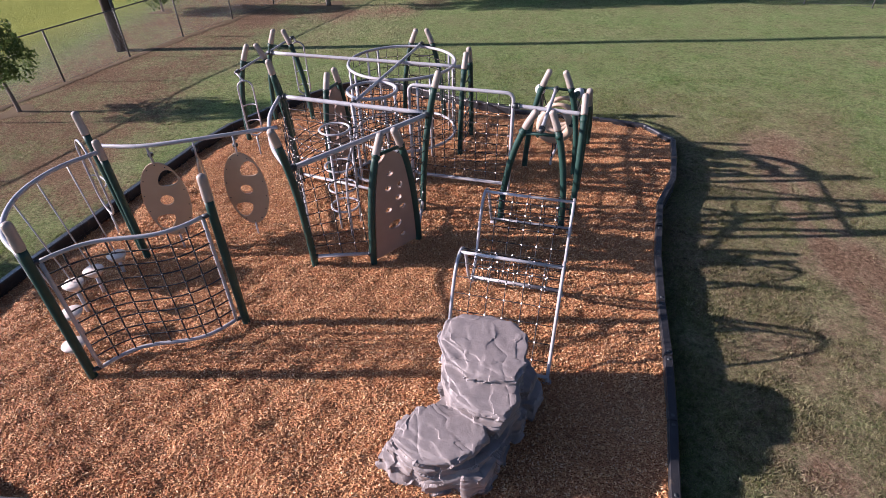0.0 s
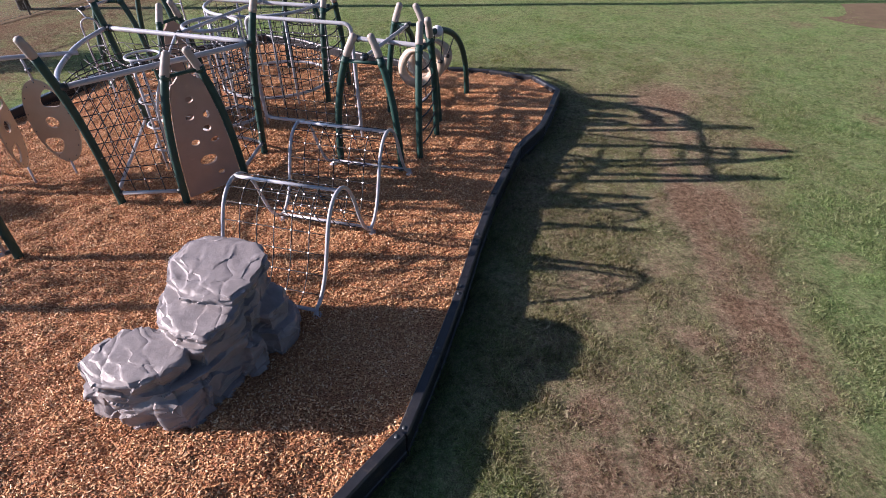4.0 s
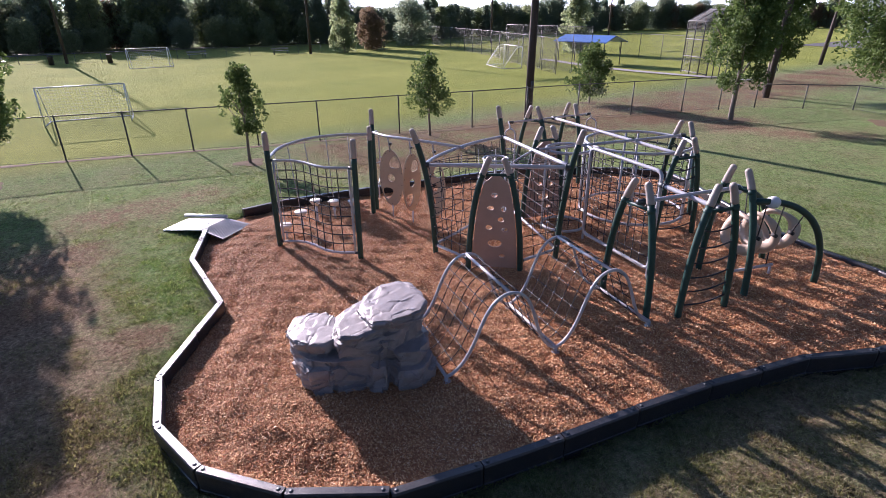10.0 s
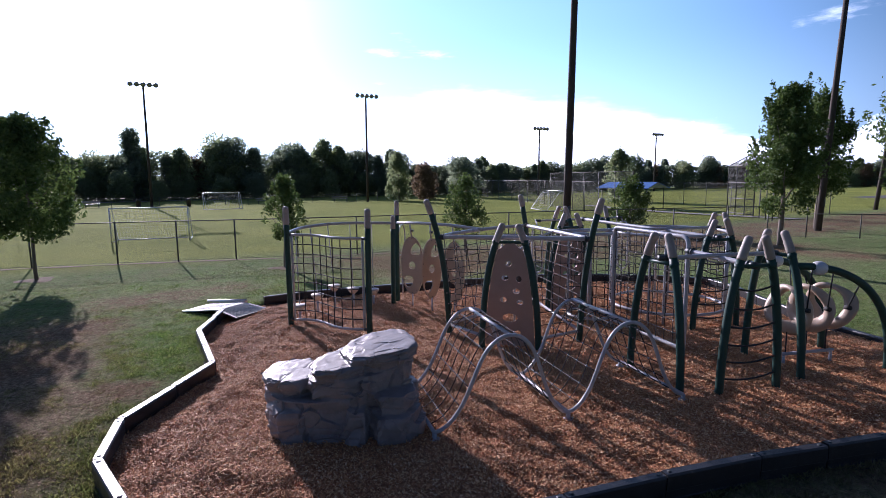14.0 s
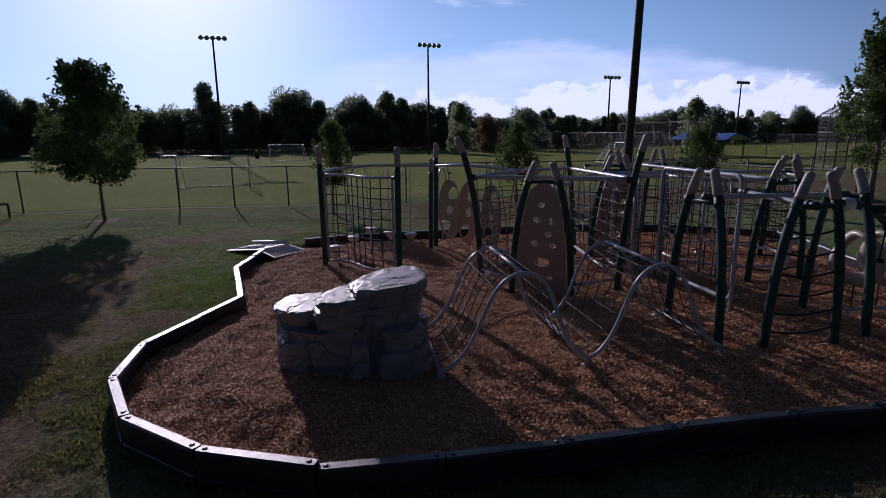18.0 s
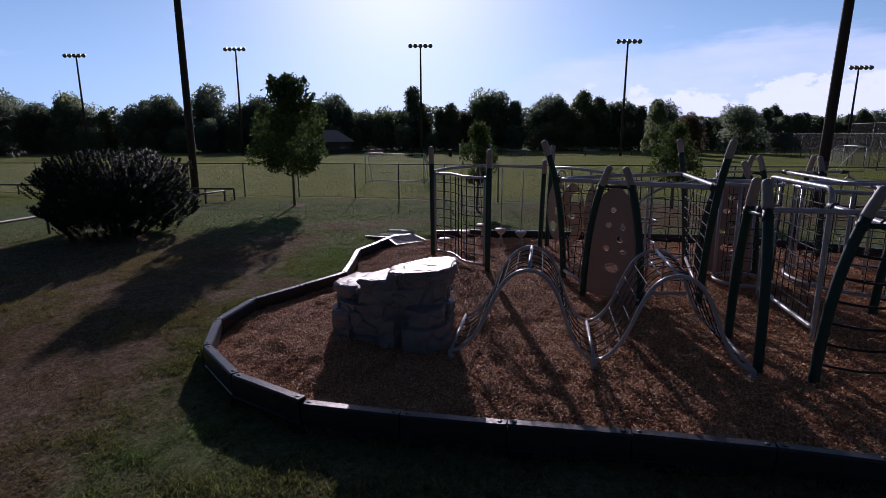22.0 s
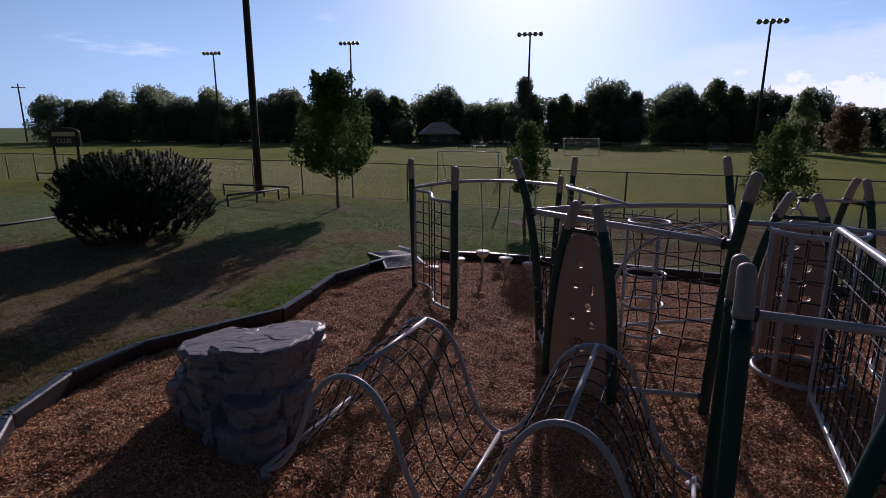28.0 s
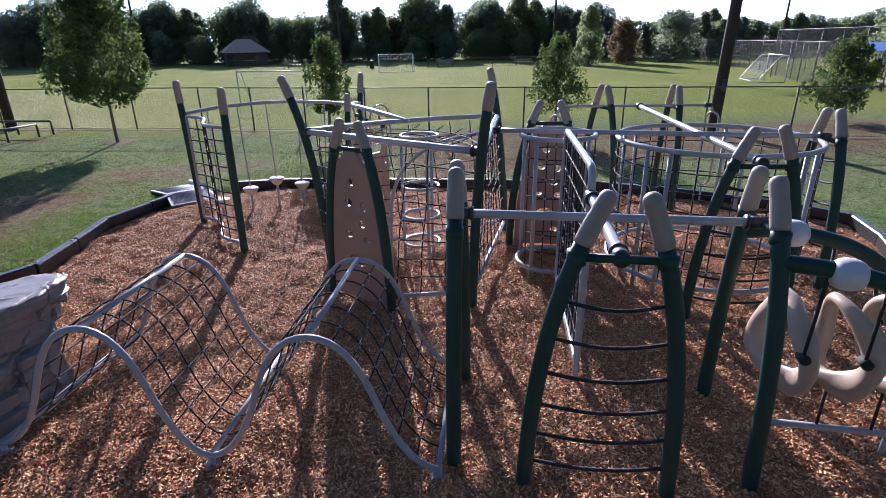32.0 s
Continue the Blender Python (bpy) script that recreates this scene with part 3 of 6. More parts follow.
def mulch_z(x, y):
    x, y = np.asarray(x, float), np.asarray(y, float)
    sunk = (0.05 + 0.085 * ease(5.5, 3.5, x)) * ease(1.0, 0.25, border_gap(x, y))
    return (-sunk + 0.034 * (lumps(x + 0.4 * y, y - 0.4 * x, 0.55, 8) - 0.5) + 0.024 * (lumps(x - 0.6 * y, y + 0.6 * x, 0.21, 9) - 0.5) + 0.012 * np.sin(2.1 * x + 1.3 * y) + 0.009 * np.sin(3.7 * y - 2.2 * x + 0.7) + 0.010 * np.sin(6.3 * x + 5.1 * y)
            + 0.008 * np.sin(11.1 * x - 7.7 * y) + 0.006 * np.sin(17 * y + 9 * x))


def spaced(lo, hi, step, far):
    a = list(np.arange(lo, hi + 1e-6, step))
    s, d = step, 0
    out, left = [], []
    q = a[-1]
    while q < far:
        s *= 1.22
        q += s
        out.append(q)
    q, s = a[0], step
    while q > -far:
        s *= 1.22
        q -= s
        left.append(q)
    return np.array(left[::-1] + a + out)


gx, gy = spaced(-16, 20, 0.3, 1800), spaced(-12, 32, 0.3, 1800)
XX, YY = np.meshgrid(gx, gy)
ZZ = turf_z(XX, YY)
ZZ = np.where(inside(XX, YY), ZZ - 0.25, ZZ)
nx = len(gx)
V = np.stack([XX.ravel(), YY.ravel(), ZZ.ravel()], 1)
F = [(j * nx + i, j * nx + i + 1, (j + 1) * nx + i + 1, (j + 1) * nx + i) for j in range(len(gy) - 1) for i in range(nx - 1)]
tagged(mesh_object("ground", V, F, M_TURF), "mown grass with worn brown soil patches round a playground", "lawn", kind="structure")

# mulch bed: rings from the middle to the border
cx0, cy0 = 1.6, 10.0
fine = []
for i in range(len(BORDER)):
    a, b = Vector(BORDER[i]), Vector(BORDER[(i + 1) % len(BORDER)])
    k = max(2, int((b - a).length / 0.13))
    fine += [a.lerp(b, q / k) for q in range(k)]
RINGS = 62
V = [(cx0, cy0, float(mulch_z(cx0, cy0)))]
for r in range(1, RINGS + 1):
    for p in fine:
        x, y = cx0 + (p.x - cx0) * r / RINGS, cy0 + (p.y - cy0) * r / RINGS
        V.append((x, y, float(mulch_z(x, y)) + 0.012 * noise.noise(Vector((x * 7, y * 7, 0)))))
nf = len(fine)
F = [(0, 1 + k, 1 + (k + 1) % nf) for k in range(nf)]
for r in range(RINGS - 1):
    F += [(1 + r * nf + k, 1 + (r + 1) * nf + k, 1 + (r + 1) * nf + (k + 1) % nf, 1 + r * nf + (k + 1) % nf) for k in range(nf)]
tagged(mesh_object("mulch_bed", V, F, M_MULCH), "orange-brown wood chip safety surface inside the playground border", "mulch", kind="structure")


# ---------- border timbers ----------
def timber(a, b, top):
    """One moulded plastic border timber from a to b, with its top at the height given."""
    a, b = Vector((*a, 0)), Vector((*b, 0))
    d = b - a
    L = d.length - 0.015
    ob = thing("border_timber", "black moulded plastic playground border timber with rounded top", "border timber", "border timbers round the mulch")
    ob.matrix_world = Matrix.Translation((a + b) / 2 + Vector((0, 0, top))) @ Matrix.Rotation(math.atan2(d.y, d.x), 4, "Z") @ Matrix.Rotation(random.uniform(-0.012, 0.012), 4, "Y")
    h, w = 0.40, 0.066
    prof = [(-w, -h), (w, -h), (w, -0.30), (w * 0.82, -0.29), (w * 0.82, -0.20), (w, -0.19), (w, -0.025), (w * 0.75, 0), (-w * 0.75, 0), (-w, -0.025), (-w, -0.19), (-w * 0.82, -0.20), (-w * 0.82, -0.29), (-w, -0.30)]
    xs = [-L / 2, -L / 2 + 0.03, L / 2 - 0.03, L / 2]
    sc = [0.9, 1, 1, 0.9]
    V = [(x, y * s, z) for x, s in zip(xs, sc) for y, z in prof]
    n = len(prof)
    F = [(i * n + k, i * n + (k + 1) % n, (i + 1) * n + (k + 1) % n, (i + 1) * n + k) for i in range(3) for k in range(n)]
    F += [tuple(range(n))[::-1], tuple(3 * n + k for k in range(n))]
    mesh_object("body", V, F, M_BORDER, ob, smooth=False)
    for s in (-1, 1):
        tubes("stake_head", [[(s * (L / 2 - 0.07), 0, -0.01), (s * (L / 2 - 0.07), 0, 0.005)]], 0.026, M_BRACKET, ob, 10)
    return ob


for i in range(len(BORDER)):
    a, b = BORDER[i], BORDER[(i + 1) % len(BORDER)]
    if i == RAMP_GAP:
        continue
    L = math.dist(a, b)
    k = max(1, round(L / 1.2))
    for q in range(k):
        p0 = [a[c] + (b[c] - a[c]) * q / k for c in (0, 1)]
        p1 = [a[c] + (b[c] - a[c]) * (q + 1) / k for c in (0, 1)]
        mx, my = (p0[0] + p1[0]) / 2, (p0[1] + p1[1]) / 2
        timber(p0, p1, 0.115 - 0.06 * float(ease(3, 6, mx)) * float(ease(3.5, 6, my)) + random.uniform(-0.008, 0.008))


# ---------- ramp ----------
ramp = thing("access_ramp", "pale ribbed metal access ramp over the playground border", "ramp")
for nm, pts, mt in (("outer_plate", [(-4.98, 4.26, -0.03), (-3.98, 4.98, 0.12), (-4.48, 5.78, 0.12), (-5.55, 5.06, -0.03)], M_RAMP),
                    ("inner_plate", [(-3.96, 5.0, 0.12), (-3.25, 5.36, 0.02), (-3.86, 6.25, 0.02), (-4.46, 5.8, 0.12)], M_RAMPDARK)):
    V = [Vector(p) for p in pts]
    V += [p - Vector((0, 0, 0.03)) for p in V]
    mesh_object(nm, V, [(0, 1, 2, 3), (7, 6, 5, 4), (0, 4, 5, 1), (1, 5, 6, 2), (2, 6, 7, 3), (3, 7, 4, 0)], mt, ramp, smooth=False)
    a, b, c, d = [Vector(p) for p in pts]
    for q in range(1, 14):
        t = q / 14
        p0, p1 = a.lerp(b, t).lerp(d.lerp(c, t), 0.05), a.lerp(b, t).lerp(d.lerp(c, t), 0.95)
        tubes("grip_rib", [[p0 + Vector((0, 0, 0.002)), p1 + Vector((0, 0, 0.002))]], 0.006, mt, ramp, 4)


tubes("side_kerb", [[(-5.74, 4.98, 0.0), (-4.50, 5.81, 0.15)]], 0.05, M_RAMP, ramp, 6)


# ---------- curved posts and pods ----------
def post_path(base, top, n=18, curl=0.65):
    b, t = Vector((*base, -0.15)), Vector(top)
    out = []
    for k in range(n + 1):
        s = k / n
        f = (1 - curl) * s + curl * (0.5 * s * s + 0.5 * s ** 4)
        p = b.lerp(t, f)
        p.z = b.z + (t.z - b.z) * s
        out.append(p)
    return out


R_POST = 0.063


def add_post(parent, base, top, curl=0.65, cap=0.30):
    path = post_path(base, top, 24, curl)
    z0 = path[-1].z - cap
    low = [p for p in path if p.z < z0 + 0.06]
    ob = tubes("post", [low], R_POST, M_GREEN, parent, 14)
    hi = [p for p in path if p.z >= z0]
    d = (hi[-1] - hi[-2]).normalized()
    sam = spline([low[-1]] + hi if (hi[0] - low[-1]).length > 0.02 else hi, 4)
    rad = []
    n = len(sam)
    for k in range(n):
        s = k / (n - 1)
        r = 0.071 - 0.006 * s
        if s < 0.06:
            r = 0.0665
        if 0.62 < s < 0.9 and int(s * 60) % 4 == 0:
            r -= 0.004
        rad.append(r)
    for q, f in ((0.022, 0.93), (0.04, 0.75), (0.052, 0.45), (0.057, 0.12)):
        sam.append(hi[-1] + d * q)
        rad.append(rad[n - 1] * f)
    V, F = tube_data(sam, rad, 14)
    mesh_object("cap", V, F, M_CAP, ob, "tan rounded plastic cap")
    return path


def at_height(path, z):
    for a, b in zip(path, path[1:]):
        if a.z <= z <= b.z:
            return a.lerp(b, (z - a.z) / (b.z - a.z))
    return path[-1]


POST_LABEL = "dark green curved steel climber post with tan cap"
POD_LABEL = "pair of dark green curved posts leaning together with tan caps"


def single(base, top, curl=0.65):
    ob = thing("climber_post", POST_LABEL, "post", "green climber posts")
    return ob, add_post(ob, base, top, curl)


def pod(b1, t1, b2, t2, bars=(2.02,), curl=0.9):
    ob = thing("post_pair", POD_LABEL, "post pair", "green post pairs")
    p1, p2 = add_post(ob, b1, t1, curl), add_post(ob, b2, t2, curl)
    for z in bars:
        a, b = at_height(p1, z), at_height(p2, z)
        tubes("crossbar", [[a, b]], 0.032, M_GREEN, ob, 10)
        for q in (a, b):
            d = (b - a).normalized() * 0.04
            tubes("clamp_collar", [[q + Vector((0, 0, -0.05)), q + Vector((0, 0, 0.05))]], R_POST + 0.007, M_GREEN, ob, 14)
    return ob, p1, p2


nl_ob, NL = single((-2.046, 6.414), (-1.954, 6.386, 2.72), 0.3)
nr_ob, NR = single((-0.144, 7.639), (-0.136, 7.662, 2.70), 0.3)
c1_ob, TC1 = single((-2.98, 9.60), (-3.252, 9.744, 2.716), 0.4)
c2_ob, TC2 = single((-2.74, 9.36), (-2.872, 9.454, 2.33), 0.4)
tl_ob, TL = single((0.621, 9.202), (0.525, 8.722, 2.886), 0.8)
c7_ob, C7 = single((2.453, 11.23), (2.84, 11.369, 2.90), 0.7)
f5_ob, F5 = single((-0.50, 12.36), (-0.611, 12.044, 2.888), 0.5)
pan_ob, PL, PR = pod((1.703, 9.319), (1.985, 9.612, 2.443), (2.474, 10.148), (2.188, 9.853, 2.429), (2.12,))
pa_ob, PAL, PAR = pod((4.10, 10.88), (4.63, 10.735, 2.415), (5.33, 10.60), (4.931, 10.688, 2.424), (2.0,))
pb_ob, PBA, PBB = pod((5.62, 11.13), (5.654, 11.604, 2.393), (5.873, 12.234), (5.77, 11.855, 2.399), (1.98,))
pd_ob, PDA, PDB = pod((4.742, 13.206), (5.105, 13.07, 2.377), (5.887, 12.926), (5.444, 12.974, 2.384), (2.02,))
pe_ob, PEA, PEB = pod((3.16, 13.88), (3.28, 14.30, 2.38), (3.42, 15.05), (3.34, 14.61, 2.40), (1.98,))
pf_ob, PFA, PFB = pod((1.45, 16.45), (1.88, 16.36, 2.38), (2.62, 16.22), (2.18, 16.30, 2.40), (2.02,))
pg_ob, PGA, PGB = pod((0.25, 12.25), (0.36, 12.67, 2.43), (0.55, 13.40), (0.44, 12.98, 2.43), (2.12,))
j1_ob, PJ1A, PJ1B = pod((-2.58, 14.56), (-2.12, 14.67, 2.45), (-1.44, 14.83), (-1.90, 14.72, 2.45), (2.05,))
j2_ob, PJ2A, PJ2B = pod((-2.37, 16.19), (-1.93, 16.13, 2.43), (-1.20, 16.03), (-1.64, 16.09, 2.43), (2.05,))


def mid(p1, p2, z):
    return (at_height(p1, z) + at_height(p2, z)) / 2


def beam(a, b, r=0.045, label="pale grey tubular overhead beam with dark clamp brackets", ctrl=None):
    ob = thing("overhead_beam", label, "beam", "overhead beams")
    pts = spline([a, *(ctrl or []), b], 8)
    pts = [Vector(p) for p in pts]
    tubes("tube", [pts], r, M_PIPE, ob, 12)
    for e, f in ((pts[0], pts[1]), (pts[-1], pts[-2])):
        d = (f - e).normalized()
        tubes("bracket", [[e - d * 0.02, e + d * 0.11]], r + 0.014, M_BRACKET, ob, 12)
        tubes("flange", [[e + d * 0.11, e + d * 0.13]], r + 0.026, M_BRACKET, ob, 12)
    return ob


# ---------- rope wall between two straight posts ----------
net_wall = thing("rope_net_wall", "black rope climbing net in a wavy pale grey pipe frame", "climbing net")
a0, a1 = at_height(NL, 1.0), at_height(NR, 1.0)
dv = Vector((a1.x - a0.x, a1.y - a0.y, 0))
wdir = dv.normalized()
wnorm = Vector((-wdir.y, wdir.x, 0))


def wall_p(u, v, z0=0.13, z1=2.12):
    s = 0.06 + 0.88 * u
    p = Vector((a0.x, a0.y, 0)) + dv * s + wnorm * (0.13 * math.sin(2 * math.pi * u))
    p.z = z0 + (z1 - z0) * v
    return p


for nm, z in (("top_rail", 2.12), ("bottom_rail", 0.13)):
    tubes(nm, [[wall_p(k / 20, (z - 0.13) / 1.99) for k in range(21)]], 0.03, M_PIPE, net_wall, 10)
for u in (0, 1):
    tubes("side_tube", [[wall_p(u, k / 6) for k in range(7)]], 0.028, M_PIPE, net_wall, 10)
    e = Vector((a0.x, a0.y, 0)) + dv * u
    for z in (0.13, 2.12):
        q = wall_p(u, (z - 0.13) / 1.99)
        tubes("clamp", [[Vector((e.x, e.y, z)), q]], 0.035, M_BRACKET, net_wall, 10)
net("net", wall_p, 8, 9, net_wall, 2, 1, r=0.0125)

# ---------- stepping discs below a curved overhead rail ----------
steps_rail = thing("hanging_step_rail", "curved pale grey overhead rail with thin hanging poles", "overhead rail")
r0, r1 = at_height(NL, 2.16), at_height(TC2, 2.18)
rail_pts = spline([r0, (-2.72, 6.95, 2.2), (-3.16, 7.8, 2.22), (-3.2, 8.7, 2.2), r1], 10)
tubes("rail", [rail_pts], 0.036, M_PIPE, steps_rail, 12)
STEPS = [(-2.40, 6.72, 0.36), (-2.72, 7.26, 0.50), (-2.96, 7.78, 0.64), (-3.0, 8.31, 0.50), (-2.92, 8.85, 0.42)]
for x, y, z in STEPS:
    near = min(rail_pts, key=lambda p: (p.x - x) ** 2 + (p.y - y) ** 2)
    tubes("hanging_pole", [[(near.x, near.y, near.z), (x, y, z + 0.01)]], 0.012, M_PIPE, steps_rail, 8)
    st = thing("stepping_disc", "pale round stepping disc on a thin pole", "stepping disc", "stepping discs")
    V, F = tube_data([(x, y, z - 0.17), (x, y, z - 0.12), (x, y, z - 0.045), (x, y, z - 0.012), (x, y, z)], [0.04, 0.10, 0.155, 0.165, 0.15], 20)
    mesh_object("disc", V, F, M_STEP, st)
    tubes("pole", [[(x, y, -0.1), (x, y, z - 0.15)]], 0.03, M_PIPE, st, 10)

# ---------- swirl panels hung from a curved rail ----------
f5t = at_height(F5, 2.14)
tlr = at_height(TL, 2.14)
prail = thing("panel_rail", "curved pale grey overhead rail carrying three tan panels", "overhead rail")
pr_pts = spline([at_height(TC1, 2.16), (-2.26, 9.57, 2.22), (-1.51, 9.73, 2.25), (-0.77, 10.09, 2.23), (-0.12, 10.58, 2.15)], 10)
tubes("rail", [pr_pts], 0.036, M_PIPE, prail, 12)


def swirl_panel(x, y, zc, yaw):
    ob = thing("swirl_panel", "tan plastic oval panel with swirl cut-outs hung on a pole", "play panel", "swirl panels")
    A, B = 0.385, 0.77
    bites = [(0.125, 0.44, 0.165), (-0.125, -0.44, 0.165)]

    def bite(cx, cz, r, s):
        return [(cx + s * (r * math.cos(w) + 0.02 * math.sin(w)), cz + s * (r * 0.95 * math.sin(w) - 0.06 * math.cos(w) ** 2)) for w in [2 * math.pi * k / 20 for k in range(20)]]
    bm = plate(oval(0, 0, A, B, 48), [oval(0, 0, 0.115, 0.105), bite(*bites[0], 1), bite(*bites[1], -1)], 0.03)
    m = Matrix.Translation((x, y, zc)) @ Matrix.Rotation(yaw, 4, "Z")
    bmesh.ops.transform(bm, matrix=m, verts=bm.verts)
    part("sheet", bm, M_TAN, ob, smooth=False)
    near = min(pr_pts, key=lambda p: (p.x - x) ** 2 + (p.y - y) ** 2)
    tubes("hanger", [[(near.x, near.y, near.z), (x, y, zc + 0.74)]], 0.02, M_PIPE, ob, 8)
    tubes("hanger_collar", [[(x, y, zc + 0.90), (x, y, zc + 0.95)]], 0.05, M_BRACKET, ob, 10)
    tubes("ground_pole", [[(x, y, zc - 0.75), (x, y, -0.1)]], 0.02, M_PIPE, ob, 8)
    for k in range(14):
        w = 2 * math.pi * (k + 0.5) / 14
        lx, lz = 0.345 * math.cos(w), 0.72 * math.sin(w)
        if any((lx - bx) ** 2 + (lz - bz) ** 2 < (br + 0.02) ** 2 for bx, bz, br in bites):
            continue
        tubes("bolt_head", [[m @ Vector((lx, -0.019, lz)), m @ Vector((lx, 0.019, lz))]], 0.012, M_BRACKET, ob, 6)


swirl_panel(-2.12, 9.65, 1.10, radians(25))
swirl_panel(-1.41, 9.85, 1.10, radians(112))
swirl_panel(-0.80, 10.16, 1.06, radians(8))

# ---------- triangular canopy: three beams, a flat net, rope sides ----------
zc = 2.14
ct, cc, cf = at_height(TL, zc), at_height(C7, zc), at_height(F5, zc)
beam(ct, cc)
beam(cc, cf)
side = spline([cf, cf.lerp(ct, 0.33) + Vector((-0.22, -0.08, 0)), cf.lerp(ct, 0.72) + Vector((-0.2, -0.08, 0)), ct], 8)
side_ob = thing("curved_beam", "pale grey bowed overhead pipe beam", "beam", "overhead beams")
tubes("tube", [side], 0.04, M_PIPE, side_ob, 12)
canopy = thing("canopy_net", "flat black rope net slung between overhead beams", "climbing net")


def canopy_p(u, v):
    a = ct.lerp(cc, u * 0.94 + 0.03)
    b = cf.lerp(ct, 1 - u) + Vector((-0.2, -0.08, 0)) * math.sin(math.pi * u) if u < 1 else cf
    p = a.lerp(b.lerp(cf.lerp(cc, u), u), v)
    p.z = zc - 0.10 * math.sin(math.pi * v) * math.sin(math.pi * min(1, max(0, u)))
    return p


net("net", canopy_p, 8, 6, canopy, 1, 2)


def side_net(a, b, name_label, nu, nv=8, low=0.22, inset=0.05):
    ob = thing("rope_net_side", name_label, "climbing net", "canopy side nets")
    lo_a, lo_b = Vector((*a[0], low)), Vector((*b[0], low))
    hi_a, hi_b = Vector(a[1]), Vector(b[1])
    tubes("bottom_bar", [[lo_a, lo_b]], 0.032, M_PIPE, ob, 10)
    for q, o in ((lo_a, lo_b), (lo_b, lo_a)):
        d = (o - q).normalized()
        tubes("bar_bracket", [[q, q + d * 0.09]], 0.046, M_BRACKET, ob, 10)

    def P(u, v):
        uu = inset + (1 - 2 * inset) * u
        p = lo_a.lerp(lo_b, uu).lerp(hi_a.lerp(hi_b, uu), v)
        return p + Vector((0.012 * math.sin(9 * u + 7 * v), 0.012 * math.sin(11 * v + 3 * u), 0))
    net("net", P, nu, nv, ob, 2, 1)
    return ob


def low_hi(path, zl=0.22, zh=2.11):
    a, b = at_height(path, zl), at_height(path, zh)
    return ((a.x, a.y), (b.x, b.y, b.z))


SN = "black rope net hung between an overhead beam and a low bar"
pl_l, pr_l = low_hi(PL), low_hi(PR)
side_net(low_hi(TL), (pl_l[0], tuple(ct.lerp(cc, 0.40))), SN, 4)
side_net((pr_l[0], tuple(ct.lerp(cc, 0.62))), low_hi(C7), SN, 3)
side_net(low_hi(F5), low_hi(C7), SN, 8)
side_net(low_hi(F5), low_hi(TL), SN, 8)


# ---------- climbing panels in post pairs ----------
def climb_panel(pair, p1, p2, label):
    c = (at_height(p1, 1.0) + at_height(p2, 1.0)) / 2
    d = at_height(p2, 1.0) - at_height(p1, 1.0)
    yaw = math.atan2(d.y, d.x)
    outline = []
    zs = [0.06 + 1.84 * k / 10 for k in range(11)]
    hw = [((at_height(p2, z) - at_height(p1, z)).length / 2 - R_POST - 0.015) for z in zs]
    outline += [(w, z) for w, z in zip(hw, zs)]
    top = hw[-1]
    outline += [(top * 0.86, 1.98), (top * 0.70, 2.0), (top * 0.58, 2.03), (top * 0.3, 2.10), (0, 2.12), (-top * 0.3, 2.10), (-top * 0.58, 2.03), (-top * 0.70, 2.0), (-top * 0.86, 1.98)]
    outline += [(-w, z) for w, z in zip(hw[::-1], zs[::-1])]
    holes = [oval(-0.03, 1.70, 0.065, 0.05), oval(-0.10, 1.42, 0.07, 0.052), oval(0.17, 1.40, 0.055, 0.065), oval(0.12, 1.16, 0.068, 0.055), oval(-0.13, 0.98, 0.07, 0.052),
             oval(0.20, 0.94, 0.07, 0.045), oval(0.0, 0.62, 0.15, 0.09), oval(0.16, 0.33, 0.06, 0.045)]
    m = Matrix.Translation((c.x, c.y, 0)) @ Matrix.Rotation(yaw, 4, "Z")
    bm = plate(outline, holes, 0.045)
    bmesh.ops.transform(bm, matrix=m, verts=bm.verts)
    ob = part("climbing_panel", bm, M_PANEL, pair, label, smooth=False)
    for x, z in ((0.02, 1.56), (-0.02, 1.27), (0.03, 1.0), (0.28, 0.72), (-0.25, 0.70)):
        V, F = [], []
        for k in range(6):
            w = 2 * math.pi * k / 6
            v, f = tube_data([m @ Vector((x + 0.03 * math.cos(w), -0.028, z + 0.03 * math.sin(w))), m @ Vector((x + 0.03 * math.cos(w), 0.028, z + 0.03 * math.sin(w)))], 0.008, 6, base=len(V))
            V += v
            F += f
        mesh_object("hold_boss", V, F, M_PANEL, ob)
    return ob


climb_panel(pan_ob, PL, PR, "brown plastic climbing panel with oval hand holes between green posts")
climb_panel(pg_ob, PGA, PGB, "reddish brown climbing panel with oval hand holes between green posts")

# ---------- ring ladder ----------
rl = thing("ring_ladder", "pale grey climbing tower of stacked rings on thin pipes", "ring ladder")
rx, ry, rr = 0.93, 10.68, 0.28
for z in (0.42, 0.86, 1.32, 2.08):
    tubes("ring", [[(rx + rr * math.cos(2 * math.pi * k / 28), ry + rr * math.sin(2 * math.pi * k / 28), z) for k in range(28)]], 0.022, M_PIPE, rl, 8, True)
for w in (0.3, 2.4, 4.5):
    px, py = rx + rr * math.cos(w), ry + rr * math.sin(w)
    tubes("pipe", [[(px, py, -0.1), (px, py, 2.08)]], 0.024, M_PIPE, rl, 8)
arch_pts = spline([(rx + 0.2, ry - 0.5, -0.1), (rx + 0.22, ry - 0.42, 1.3), (rx + 0.35, ry + 0.1, 1.95), tuple(cc.lerp(cf, 0.5))], 8)
tubes("arch_pipe", [arch_pts], 0.026, M_PIPE, rl, 8)


